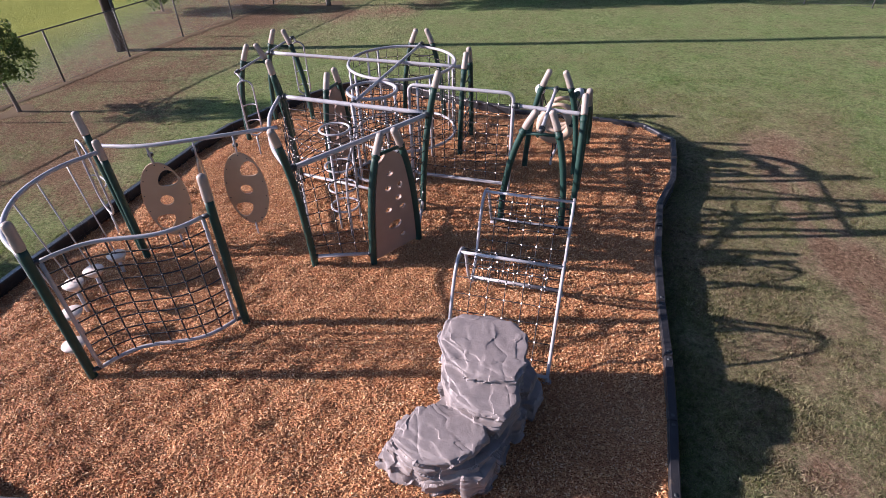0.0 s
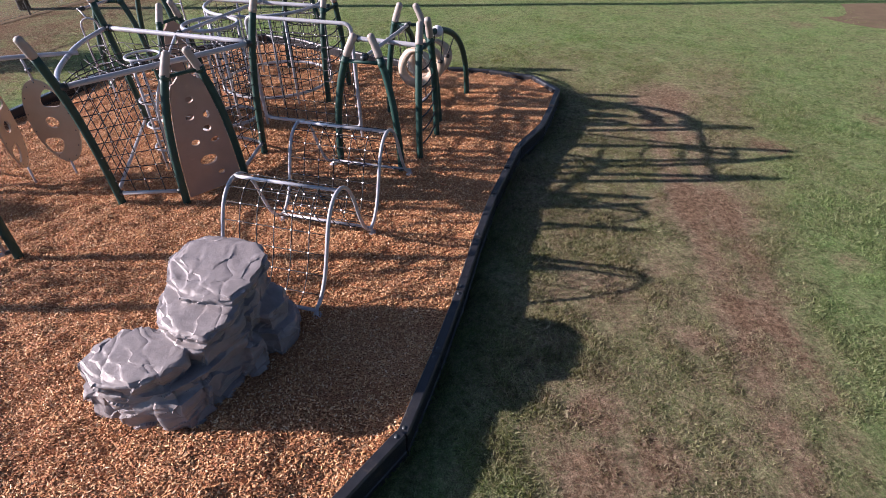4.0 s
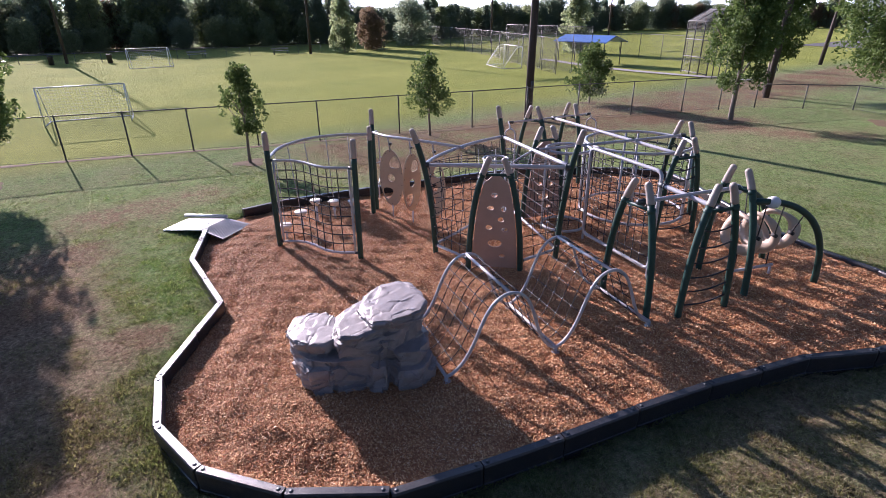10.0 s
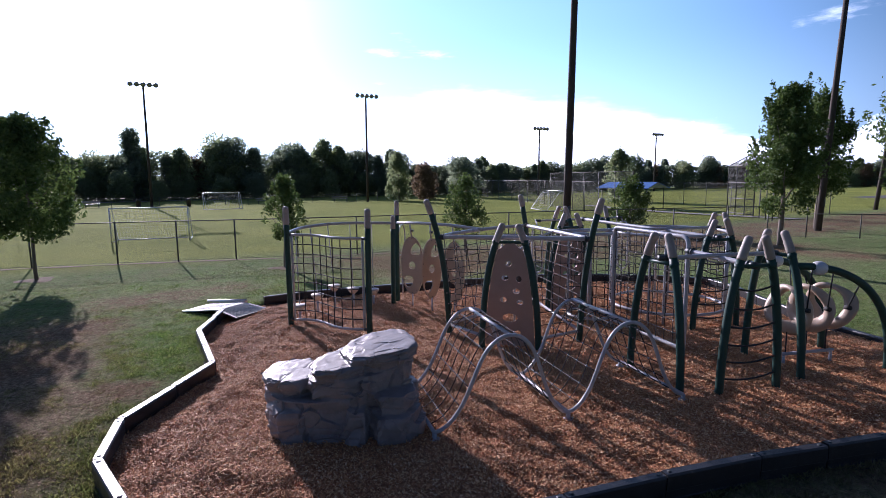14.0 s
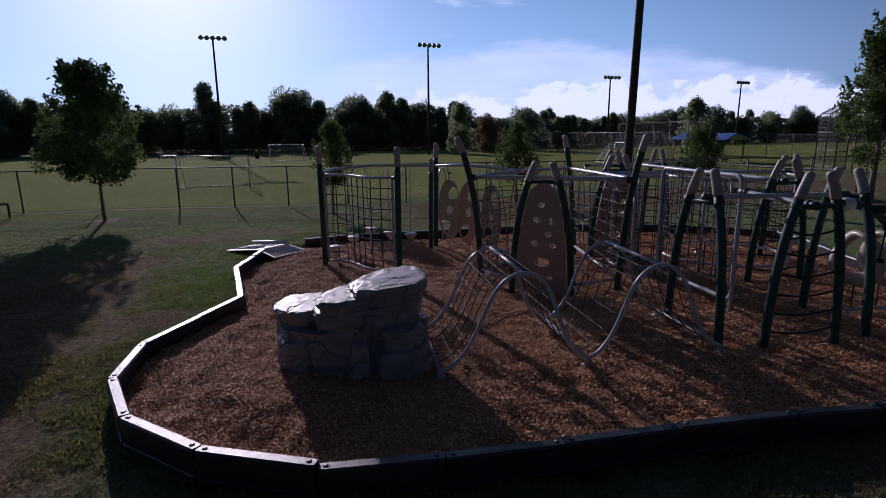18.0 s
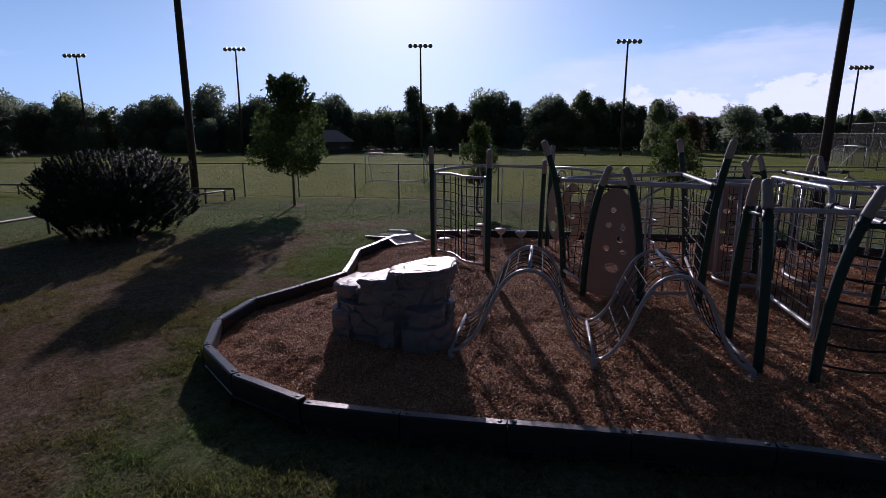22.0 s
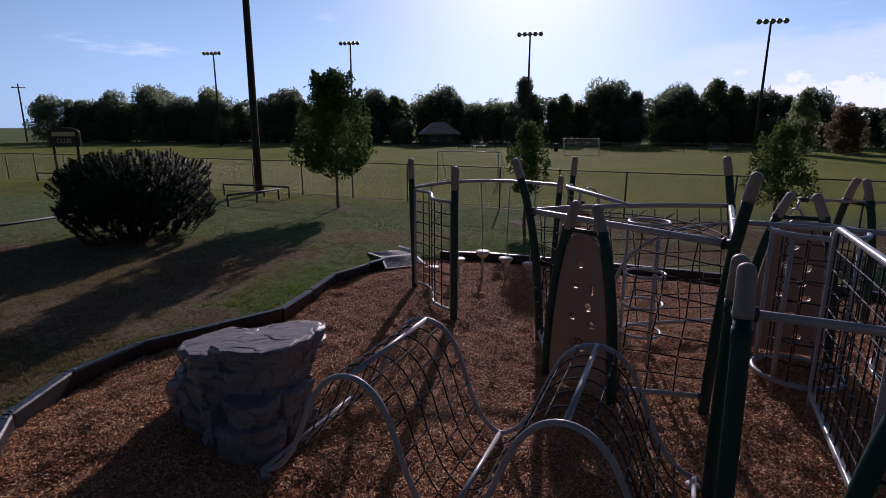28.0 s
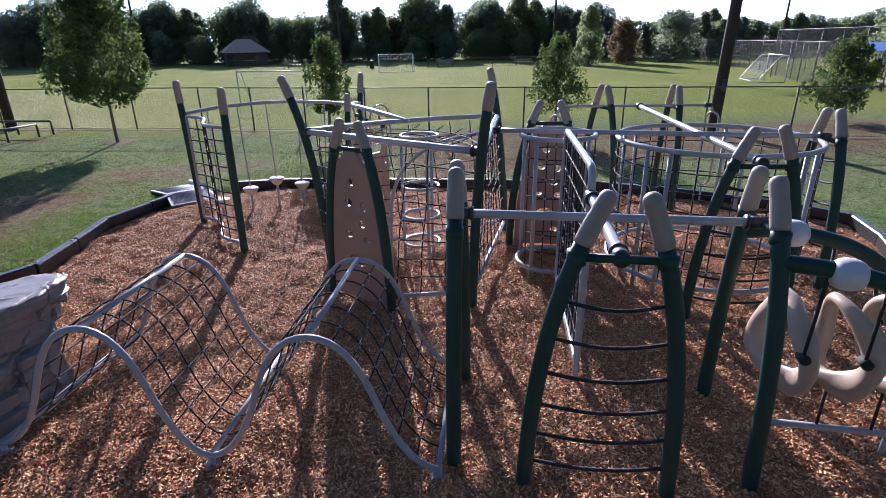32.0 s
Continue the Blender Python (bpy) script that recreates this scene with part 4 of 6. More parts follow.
# ---------- round net towers ----------
def net_tower(x, y, r, zt, zb, uprights, label, gap, nu, nv):
    ob = thing("round_net_tower", label, "net tower", "round net towers")

    def ring(z, rad):
        return [(x + rad * math.cos(2 * math.pi * k / 48), y + rad * math.sin(2 * math.pi * k / 48), z) for k in range(48)]
    tubes("top_ring", [ring(zt, r)], 0.036, M_PIPE, ob, 10, True)
    tubes("bottom_ring", [ring(zb, r)], 0.036, M_PIPE, ob, 10, True)
    for w in uprights:
        px, py = x + r * math.cos(w), y + r * math.sin(w)
        tubes("upright", [[(px, py, -0.1), (px, py, zt)]], 0.03, M_PIPE, ob, 10)

    def P(u, v):
        w = 2 * math.pi * u
        return Vector((x + r * math.cos(w), y + r * math.sin(w), zb + (zt - zb) * v))
    net("net", P, nu, nv, ob, 1, 1, r=0.009, closed_u=True, skip=gap)
    return ob


net_tower(1.67, 14.87, 1.33, 2.02, 0.22, [0.35, 0.55, 2.2, 2.45, 3.6, 3.85, 5.1, 5.35], "large round rope net tower with pale grey rings", lambda u: 0.06 < u % 1 < 0.085, 28, 7)
net_tower(1.30, 12.68, 0.53, 2.09, 0.14, [0.6, 2.4, 4.0, 5.4], "narrow round rope net tower with pale grey rings", lambda u: 0.55 < u < 0.75, 11, 7)

# ---------- flat rectangular net wall ----------
rw = thing("rope_net_wall", "black rope climbing net in a rounded rectangular pale pipe frame", "climbing net")
w0, w1 = Vector((2.12, 12.52, 0)), Vector((4.31, 12.03, 0))
fr_pts = rounded([(w0.x, w0.y, 0.2), (w0.x, w0.y, 2.28), (w1.x, w1.y, 2.28), (w1.x, w1.y, 0.2)], 0.16, 6, True)
tubes("frame", [fr_pts], 0.038, M_PIPE, rw, 10, True)
for q in (w0, w1):
    tubes("foot", [[(q.x, q.y, -0.1), (q.x, q.y, 0.4)]], 0.03, M_PIPE, rw, 10)
net("net", lambda u, v: w0.lerp(w1, 0.03 + 0.94 * u) + Vector((0, 0, 0.22 + 2.04 * v)), 9, 9, rw, 1, 1)

# ---------- beams ----------
beam(w1 + Vector((0, 0, 2.03)), mid(PBA, PBB, 1.98))
beam(mid(PAL, PAR, 2.06), mid(PDA, PDB, 2.03), 0.036)
jm = (mid(PJ1A, PJ1B, 2.08) + mid(PJ2A, PJ2B, 2.08)) / 2
beam(jm, mid(PEA, PEB, 2.02))
beam(cc.lerp(cf, 0.5), mid(PFA, PFB, 2.06), 0.036)
jr0 = mid(PJ1A, PJ1B, 2.08)
jr1 = mid(PJ2A, PJ2B, 2.08)
beam(jr0 + (jr0 - jr1).normalized() * 0.9, jr1 + (jr1 - jr0).normalized() * 0.75, 0.028, "thin pale grey overhead beam joining two post pairs")


# ---------- loop climbers ----------
def loop_climber(x, y, z0, z1, half, yaw, rungs, label, hang=None):
    ob = thing("loop_climber", label, "loop climber", "loop climbers")
    c, s = math.cos(yaw), math.sin(yaw)
    pts = []
    for k in range(12):
        w = math.pi * k / 11
        pts.append((half * math.cos(w), z1 - half + half * math.sin(w)))
    for k in range(12):
        w = math.pi + math.pi * k / 11
        pts.append((half * math.cos(w), z0 + half + half * math.sin(w)))
    tubes("loop", [[(x + a * c, y + a * s, z) for a, z in pts]], 0.022, M_PIPE, ob, 8, True)
    for z in rungs:
        run = [(x + half * math.cos(w) * c - 0.14 * math.sin(w) * s, y + half * math.cos(w) * s + 0.14 * math.sin(w) * c, z) for w in [math.pi * k / 8 for k in range(9)]]
        tubes("rung", [run], 0.016, M_PIPE, ob, 8)
    if hang:
        tubes("hanger", [[(x, y, z1), hang]], 0.022, M_PIPE, ob, 8)
    tubes("ground_pole", [[(x, y, -0.1), (x, y, z0)]], 0.022, M_PIPE, ob, 8)


jd = (jr0 - jr1).normalized()
ja = jr0 + jd * 0.9
jb = jr1 - jd * 0.75
loop_climber(-1.96, 13.70, 0.55, 1.93, 0.17, radians(20), (0.9, 1.3), "pale grey pipe loop climber with hoop rungs", (ja.x, ja.y, ja.z))
loop_climber(-1.58, 16.86, 0.45, 1.95, 0.17, radians(15), (0.7, 1.1, 1.5), "pale grey spiral hoop climber hung from a beam", (jb.x, jb.y, jb.z))
loop_climber(-3.72, 10.1, 0.5, 2.05, 0.36, radians(-40), (1.2,), "wide pale grey pipe loop climber", None)

# ---------- wave net ----------
wave = thing("wave_net_climber", "low wave-shaped rope net climber with pale pipe rails", "net climber")
E0, EL = Vector((4.683, 6.625, 0)), 3.91
edir = (Vector((5.495, 10.45, 0)) - E0).normalized()
wside = Vector((-edir.y, edir.x, 0)) * 1.56


def wave_p(u, v):
    s = u * EL
    ph = 2 * math.pi * s / (EL / 2)
    z = 0.10 + 1.20 * (0.5 - 0.5 * math.cos(ph)) ** 0.86
    s2 = s + 0.05 * math.sin(2 * ph) + (0.08 * math.sin(2 * math.pi * s / EL) if s < EL / 2 else 0.0)
    p = E0 + edir * s2 + wside * v
    p.z = z
    return p


for v in (0, 1):
    tubes("side_rail", [[wave_p(k / 64, v) for k in range(65)]], 0.027, M_PIPE, wave, 10)
for u in (0.0, 0.25, 0.5, 0.75, 1.0):
    tubes("cross_rail", [[wave_p(u, 0.0), wave_p(u, 1.0)]], 0.026, M_PIPE, wave, 10)
for u in (0.0, 0.5, 1.0):
    for v in (0, 1):
        p = wave_p(u, v)
        tubes("foot", [[(p.x, p.y, -0.1), (p.x, p.y, p.z)]], 0.032, M_PIPE, wave, 10)
        tubes("foot_plate", [[(p.x, p.y, 0.0), (p.x, p.y, 0.022)]], 0.07, M_PIPE, wave, 12)
net("net", wave_p, 28, 6, wave, 2, 1, r=0.0075)


# ---------- rope ladders in post pairs ----------


def rope_ladder(p1, p2, zs, label):
    ob = thing("rope_rungs", label, "rope ladder", "rope rungs")
    for z in zs:
        a, b = at_height(p1, z), at_height(p2, z)
        tubes("rope_rung", [[a.lerp(b, k / 10) - Vector((0, 0, 0.07 * math.sin(math.pi * k / 10))) for k in range(11)]], 0.016, M_ROPE, ob, 6)


rope_ladder(PBA, PBB, (0.25, 0.52, 0.79, 1.07, 1.36, 1.66), "sagging black rope rungs between two green posts")
rope_ladder(PEA, PEB, (0.3, 0.6, 0.9, 1.2, 1.5, 1.75), "sagging black rope rungs between two green posts")
rope_ladder(PFA, PFB, (0.3, 0.6, 0.9, 1.2, 1.5, 1.8), "sagging black rope rungs between two green posts")

# ---------- arches with hanging rings ----------
arch = thing("ring_arch", "pair of dark green arched tubes with pale ball joints", "arch")
D1, D2 = at_height(PDB, 1.85), at_height(PDA, 1.85)
A1, A2 = Vector((6.45, 14.55, -0.1)), Vector((5.22, 14.93, -0.1))


def arch_path(a, b):
    d = Vector((b.x - a.x, b.y - a.y, 0))
    out = []
    for k in range(25):
        s = k / 24
        w = s * math.pi / 2
        out.append(Vector((a.x, a.y, 0)) + d * (math.sin(w) ** 0.85) + Vector((0, 0, b.z + (a.z - b.z) * (math.cos(w) ** 0.72 if w < 1.5707 else 0))))
    return out


AP1, AP2 = arch_path(D1, A1), arch_path(D2, A2)
for p in (AP1, AP2):
    tubes("arch_tube", [p], 0.063, M_GREEN, arch, 14)
    q = p[0].lerp(p[4], 0.75)
    d = (p[4] - p[0]).normalized()
    prof = [(-0.105, 0.064), (-0.10, 0.08), (-0.07, 0.105), (-0.025, 0.117), (0.025, 0.117), (0.07, 0.105), (0.10, 0.08), (0.105, 0.064)]
    V, F = tube_data([q + d * t for t, _ in prof], [r for _, r in prof], 18)
    mesh_object("ball_joint", V, F, M_BALL, arch, "pale round ball joint")
low = thing("low_bar", "low pale grey bar holding the ring ropes down", "bar")
cA = (D1 + D2) / 2
cB = (A1 + A2) / 2
axis = Vector((cB.x - cA.x, cB.y - cA.y, 0)).normalized()
perp = Vector((-axis.y, axis.x, 0))
l0 = Vector((cA.x, cA.y, 0.2)) + axis * 0.25
tubes("bar", [[l0, l0 + axis * 1.1]], 0.03, M_PIPE, low, 10)
for t in (0.05, 1.05):
    q = l0 + axis * t
    tubes("leg", [[(q.x, q.y, -0.1), q]], 0.026, M_PIPE, low, 10)


def hanging_ring(k):
    ob = thing("hanging_ring", "tan moulded plastic ring hung on black ropes", "play ring", "hanging rings")
    t = 0.33 + 0.42 * k
    c = Vector((cA.x, cA.y, 1.05)) + axis * t
    tilt = -0.17 + 0.08 * math.sin(k * 2.1)
    V, F = [], []
    nu, nv = 36, 12
    for i in range(nu):
        w = 2 * math.pi * i / nu
        wid = 0.092 - 0.028 * math.sin(w) + 0.016 * math.sin(2 * w + k) + 0.012 * math.sin(3 * w + 2 * k)
        for j in range(nv):
            q = 2 * math.pi * j / nv
            rad = 0.315 + 0.86 * wid * math.cos(q) * (1 + 0.12 * math.cos(3 * q))
            lat = 0.07 * math.sin(q) + 0.055 * math.sin(2 * w + k * 1.3) + 0.03 * math.cos(q) * math.sin(3 * w)
            u = rad * math.cos(w) * 1.08
            z = rad * math.sin(w) * 1.1
            V.append(c + perp * (u * math.cos(tilt) - 0) + axis * (lat + u * math.sin(tilt)) + Vector((0, 0, z)))
    for i in range(nu):
        for j in range(nv):
            F.append((i * nv + j, ((i + 1) % nu) * nv + j, ((i + 1) % nu) * nv + (j + 1) % nv, i * nv + (j + 1) % nv))
    mesh_object("ring", V, F, M_RING, ob)
    for s, path in ((-1, AP1), (1, AP2)):
        e = c + perp * (0.37 * s) + Vector((0, 0, 0.03))
        top = min(path[2:], key=lambda p: (Vector((p.x, p.y, 0)) - Vector((e.x, e.y, 0))).length)
        tubes("rope", [[e, top]], 0.013, M_ROPE, ob, 6)
        tubes("rope_knob", [[e - perp * 0.05 * s, e + perp * 0.05 * s]], 0.04, M_ROPE, ob, 8)
    e = c - Vector((0, 0, 0.40))
    b = l0 + axis * min(1.08, max(0.02, t - 0.25))
    tubes("tie_rope", [[e, b]], 0.013, M_ROPE, ob, 6)


for k in range(3):
    hanging_ring(k)


# ---------- moulded climbing rock ----------
# layers of the boulder: outline, underside, top, rise of the top along x and y, undercut of the foot
LOW_LEDGE = [(2.66, 5.10), (2.74, 5.32), (2.95, 5.50), (3.22, 5.58), (3.74, 5.34), (3.80, 5.14), (3.62, 4.95), (3.38, 4.79), (2.98, 4.86), (2.76, 4.98)][::-1]
MID_LEDGE = [(3.36, 5.50), (3.20, 5.86), (3.22, 6.2), (3.9, 6.25), (4.22, 5.86), (4.14, 5.52), (3.99, 5.29), (3.68, 5.30)][::-1]
TOP_SLAB = [(3.14, 6.36), (3.22, 6.70), (3.36, 6.80), (3.62, 6.78), (4.12, 6.68), (4.32, 6.46), (4.31, 6.14), (4.14, 5.72), (3.82, 5.72), (3.52, 5.78), (3.26, 6.02)][::-1]
ROCK_LAYERS = [
    ([(2.50, 5.12), (2.62, 4.99), (2.92, 4.97), (3.2, 4.83), (3.5, 4.86), (3.7, 4.90), (3.97, 5.2), (4.13, 5.58), (4.18, 5.95), (4.12, 6.4), (4.0, 6.6), (3.5, 6.5), (3.3, 6.15), (3.15, 5.78), (2.8, 5.5), (2.55, 5.32)], -0.12, 0.33, 0.0, 0.04, 0.0),
    ([(2.60, 5.12), (2.78, 4.95), (3.2, 4.81), (3.58, 4.86), (3.84, 5.04), (4.06, 5.3), (4.20, 5.65), (4.24, 6.1), (4.12, 6.5), (3.6, 6.62), (3.28, 6.2), (3.2, 5.8), (2.85, 5.48)], 0.24, 0.58, 0.0, 0.05, 0.02),
    (LOW_LEDGE, 0.48, 0.745, 0.02, 0.05, 0.05),
    ([(3.34, 5.52), (3.66, 5.27), (3.95, 5.24), (4.16, 5.56), (4.25, 6.0), (4.2, 6.5), (3.6, 6.66), (3.24, 6.4), (3.2, 5.88)], 0.5, 0.86, 0.0, 0.06, 0.02),
    (MID_LEDGE, 0.80, 0.955, 0.02, 0.07, 0.04),
    ([(3.32, 6.34), (3.40, 6.62), (3.7, 6.66), (4.12, 6.58), (4.24, 6.4), (4.2, 6.1), (4.08, 5.80), (3.56, 5.84), (3.34, 6.06)][::-1], 0.7, 0.95, 0.0, 0.05, 0.0),
    (TOP_SLAB, 0.88, 1.085, 0.02, 0.07, 0.08),
    ([(4.15, 5.93), (4.44, 5.93), (4.55, 6.2), (4.50, 6.46), (4.32, 6.62), (4.0, 6.58), (4.02, 6.2)], -0.12, 0.36, -0.1, 0.05, 0.0),
    ([(4.08, 6.02), (4.36, 6.0), (4.47, 6.28), (4.36, 6.54), (4.05, 6.56)], 0.28, 0.62, -0.2, 0.0, 0.04),
    ([(4.02, 5.56), (4.24, 5.62), (4.34, 5.82), (4.2, 5.92), (4.0, 5.85)], -0.12, 0.46, -0.2, 0.0, 0.0),
    ([(3.6, 6.4), (4.1, 6.45), (4.16, 6.64), (3.9, 6.74), (3.62, 6.68)], -0.12, 0.60, 0.1, -0.1, 0.0),
    ([(2.44, 5.18), (2.64, 5.02), (2.86, 5.1), (2.8, 5.36), (2.54, 5.38)], -0.12, 0.24, 0.1, 0.0, 0.0),
    ([(3.52, 4.80), (3.78, 4.84), (3.96, 5.12), (3.7, 5.24), (3.46, 5.06)], -0.12, 0.44, -0.1, 0.1, 0.0),
]


def build_rock():
    ob = thing("climbing_rock", "grey moulded climbing boulder with broken ledges standing on the mulch", "boulder")
    rr = random.Random(14)
    V, F = [], []

    def layer(outline, z0, z1, tx, ty, under, jag):
        """One slab with a chipped rim; the foot of its side steps in by under."""
        rim = []
        for i in range(len(outline)):
            a, b = Vector(outline[i]), Vector(outline[(i + 1) % len(outline)])
            k = max(1, int((b - a).length / 0.085))
            out = Vector((b.y - a.y, a.x - b.x)).normalized()
            drift = 0.0
            for q in range(k):
                drift = 0.5 * drift + rr.uniform(-jag, jag)
                rim.append(a.lerp(b, (q + (rr.uniform(-0.3, 0.3) if q else 0)) / k) + out * drift)
        c = sum(rim, Vector((0, 0))) / len(rim)
        n, base = len(rim), len(V)
        ins = (under, under * 0.75, under * 0.25, 0.0, 0.012)
        for t, inn in zip((0.0, 0.35, 0.65, 0.9, 1.0), ins):
            for p in rim:
                q = p - (p - c).normalized() * inn
                top = z1 + tx * (p.x - c.x) + ty * (p.y - c.y)
                V.append((q.x, q.y, z0 + (top - z0) * t))
        for j in range(4):
            F.extend((base + j * n + k, base + j * n + (k + 1) % n, base + (j + 1) * n + (k + 1) % n, base + (j + 1) * n + k) for k in range(n))
        V.append((c.x, c.y, z1))
        F.extend((base + 4 * n + k, base + 4 * n + (k + 1) % n, len(V) - 1) for k in range(n))
        V.append((c.x, c.y, z0))
        F.extend((base + (k + 1) % n, base + k, len(V) - 2 + 1) for k in range(n))

    for outline, z0, z1, tx, ty, under in ROCK_LAYERS:
        layer(outline, z0, z1, tx, ty, under, 0.016)
    # thin split sheets on the ledges, pulled back from the western rim step by step
    for outline, z1, tx, ty, steps in ((TOP_SLAB, 1.085, 0.02, 0.07, ((0.06, 0.018), (0.16, 0.034), (0.34, 0.046))), (MID_LEDGE, 0.955, 0.02, 0.07, ((0.06, 0.02), (0.16, 0.036))),
                                       (LOW_LEDGE, 0.745, 0.02, 0.05, ((0.06, 0.018), (0.14, 0.034), (0.24, 0.046)))):
        c = sum((Vector(p) for p in outline), Vector((0, 0))) / len(outline)
        for cut, rise in steps:
            inner = []
            for p in outline:
                p = Vector(p)
                d = (p - c).normalized()
                west = max(0.06, -d.x * 0.9 - d.y * 0.45)
                inner.append(tuple(p - d * cut * west * rr.uniform(0.5, 1.6)))
            layer(inner, z1 - 0.08, z1 + rise, tx, ty, 0.0, 0.022)
    body = mesh_object("body", V, F, M_ROCK, ob)

    def baked(mods):
        for kind, value in mods:
            setting = body.modifiers.new(kind.lower(), kind)
            if kind == "REMESH":
                setting.mode, setting.voxel_size = "VOXEL", value
            else:
                setting.ratio = value
        bpy.context.view_layer.update()
        me = bpy.data.meshes.new_from_object(body.evaluated_get(bpy.context.evaluated_depsgraph_get()))
        body.modifiers.clear()
        body.data = me
        return me
    me = baked([("REMESH", 0.011)])
    # weathering: broad hollows and ribs on the sides, shallow relief on the ledges
    out = []
    for v in me.vertices:
        p, up = v.co, abs(v.normal.z)
        side = 1.0 - up
        w = p + 0.10 * noise.noise_vector(p * 2.6)
        e = side * 0.060 * noise.noise(Vector((w.x * 3.1, w.y * 3.1, w.z * 2.4)))
        e -= side * 0.030 * max(0.0, 1.0 - abs(noise.noise(Vector((w.x * 2.2 + 7, w.y * 2.2, w.z * 1.2)))) / 0.10)
        e -= side * 0.014 * max(0.0, 1.0 - abs(noise.noise(Vector((w.x * 0.9, w.y * 0.9 + 3, w.z * 5.5)))) / 0.12)
        # broken facets: each piece of a warped cell pattern has a tilted face of its own
        g = w * 3.6
        near = noise.voronoi(Vector((g.x, g.y, g.z * 1.35)))[1]
        lean = noise.cell_vector(near[0] * 7.3) - Vector((0.5, 0.5, 0.5))
        e += (0.055 * side + 0.010) * (Vector((g.x, g.y, g.z * 1.35)) - near[0]).dot(lean) * 1.6
        e += up * 0.010 * noise.noise(Vector((w.x * 2.5, w.y * 2.5, 1.7)))
        e -= up * 0.006 * max(0.0, 1.0 - abs(noise.noise(Vector((w.x * 1.5 + 2, w.y * 1.5, 5.0)))) / 0.02)
        out += list(p + v.normal * (e + 0.004 * noise.noise(p * 17.0)))
    me.vertices.foreach_set("co", out)
    me = baked([("DECIMATE", 0.16)])
    bm = bmesh.new()
    bm.from_mesh(me)
    for e in bm.edges:
        e.smooth = not (len(e.link_faces) == 2 and e.calc_face_angle(0) > radians(27))
    bm.to_mesh(me)
    bm.free()
    me.polygons.foreach_set("use_smooth", [True] * len(me.polygons))


build_rock()


# ---------- fence ----------
def chain_fence(pts, height, label, spacing=3.0, mesh=0.075, wire=0.0022, dark=M_GALV, fabric=True):
    ob = thing("chain_link_fence", label, "fence")
    P = [Vector((*p, 0)) for p in pts]
    posts = []
    for a, b in zip(P, P[1:]):
        L = (b - a).length
        k = max(1, round(L / spacing))
        posts += [a.lerp(b, q / k) for q in range(k)]
    posts.append(P[-1])

    def gz(p):
        return float(turf_z(p.x, p.y))
    for p in posts:
        z = gz(p)
        tubes("fence_post", [[(p.x, p.y, z - 0.2), (p.x, p.y, z + height + 0.04)]], 0.032, dark, ob, 8)
    tubes("top_rail", [[(p.x, p.y, gz(p) + height) for p in posts]], 0.022, dark, ob, 8)
    tubes("bottom_wire", [[(p.x, p.y, gz(p) + 0.06) for p in posts]], 0.006, dark, ob, 5)
    if fabric:
        V, F = [], []
        for a, b in zip(posts, posts[1:]):
            d = b - a
            L = d.length
            d = d / L
            za = gz(a)
            n = int((L + height) / mesh)
            side = Vector((-d.y, d.x, 0)) * wire
            for s in (0, 1):
                for q in range(n):
                    x0, z0 = q * mesh - height, 0.0
                    x1, z1 = q * mesh, height
                    if x0 < 0:
                        z0, x0 = -x0, 0
                    if x1 > L:
                        z1, x1 = height - (x1 - L), L
                    if z1 - z0 < 0.05:
                        continue
                    if s:
                        x0, x1 = L - x0, L - x1
                    p0, p1 = a + d * x0, a + d * x1
                    p0.z, p1.z = za + 0.05 + z0 * 0.98, za + 0.05 + z1 * 0.98
                    bq = len(V)
                    up = Vector((0, 0, wire))
                    V += [p0 + side, p0 - side + up, p0 - side - up, p1 + side, p1 - side + up, p1 - side - up]
                    F += [(bq, bq + 1, bq + 4, bq + 3), (bq + 1, bq + 2, bq + 5, bq + 4), (bq + 2, bq, bq + 3, bq + 5)]
        mesh_object("wire_mesh", V, F, dark, ob, smooth=False)
    return ob


chain_fence([(-21.5, -30), (-20.6, -22), (-18.8, -13), (-16.9, -3.5), (-15.6, 2.5), (-14.3, 7.0), (-12.7, 12.0), (-10.9, 19.2), (-9.2, 24.8), (-7.2, 31.0), (-5.4, 35.3)],
            1.75, "dark chain-link fence along the sports field")
# trodden soil below the fence
fence_line = spline([(-18.8, -13), (-16.9, -3.5), (-15.6, 2.5), (-14.3, 7.0), (-12.7, 12.0), (-10.9, 19.2), (-9.2, 24.8), (-7.2, 31.0)], 30)
V, F = [], []
for k, p in enumerate(fence_line):
    wd = 0.16 + 0.14 * noise.noise(Vector((p.y * 0.9, 0, 0))) + 0.08 * noise.noise(Vector((p.y * 4, 5, 0)))
    for sd in (-1, 1):
        x = p.x + 0.12 + sd * max(0.05, wd)
        V.append((x, p.y, float(turf_z(x, p.y)) + 0.012))
    if k:
        F.append((2 * k - 2, 2 * k - 1, 2 * k + 1, 2 * k))
tagged(mesh_object("bare_strip", V, F, M_DIRT), "trodden bare soil strip below the field fence", "soil", kind="structure")
chain_fence([(-5.4, 35.3), (-1.7, 38.6), (5.0, 36.0), (14.0, 32.5), (30, 27)], 1.3, "chain-link fence behind the trees", mesh=0.12)
chain_fence([(-75, 60), (-46, 49.5), (-25.5, 40.0)], 3.0, "tall chain-link ball field fence", 4.0, 0.15, 0.003)
chain_fence([(-38, 45.0), (-31, 43.4), (-23.4, 42.0)], 3.9, "tall chain-link enclosure beside the ball field", 3.0, 0.15, 0.003)
chain_fence([(-78, -12), (-74.5, 3), (-71.5, 14), (-69.5, 26), (-68.5, 36)], 1.2, "low chain-link fence along the far side of the field", 3.0, 0.2, 0.003)
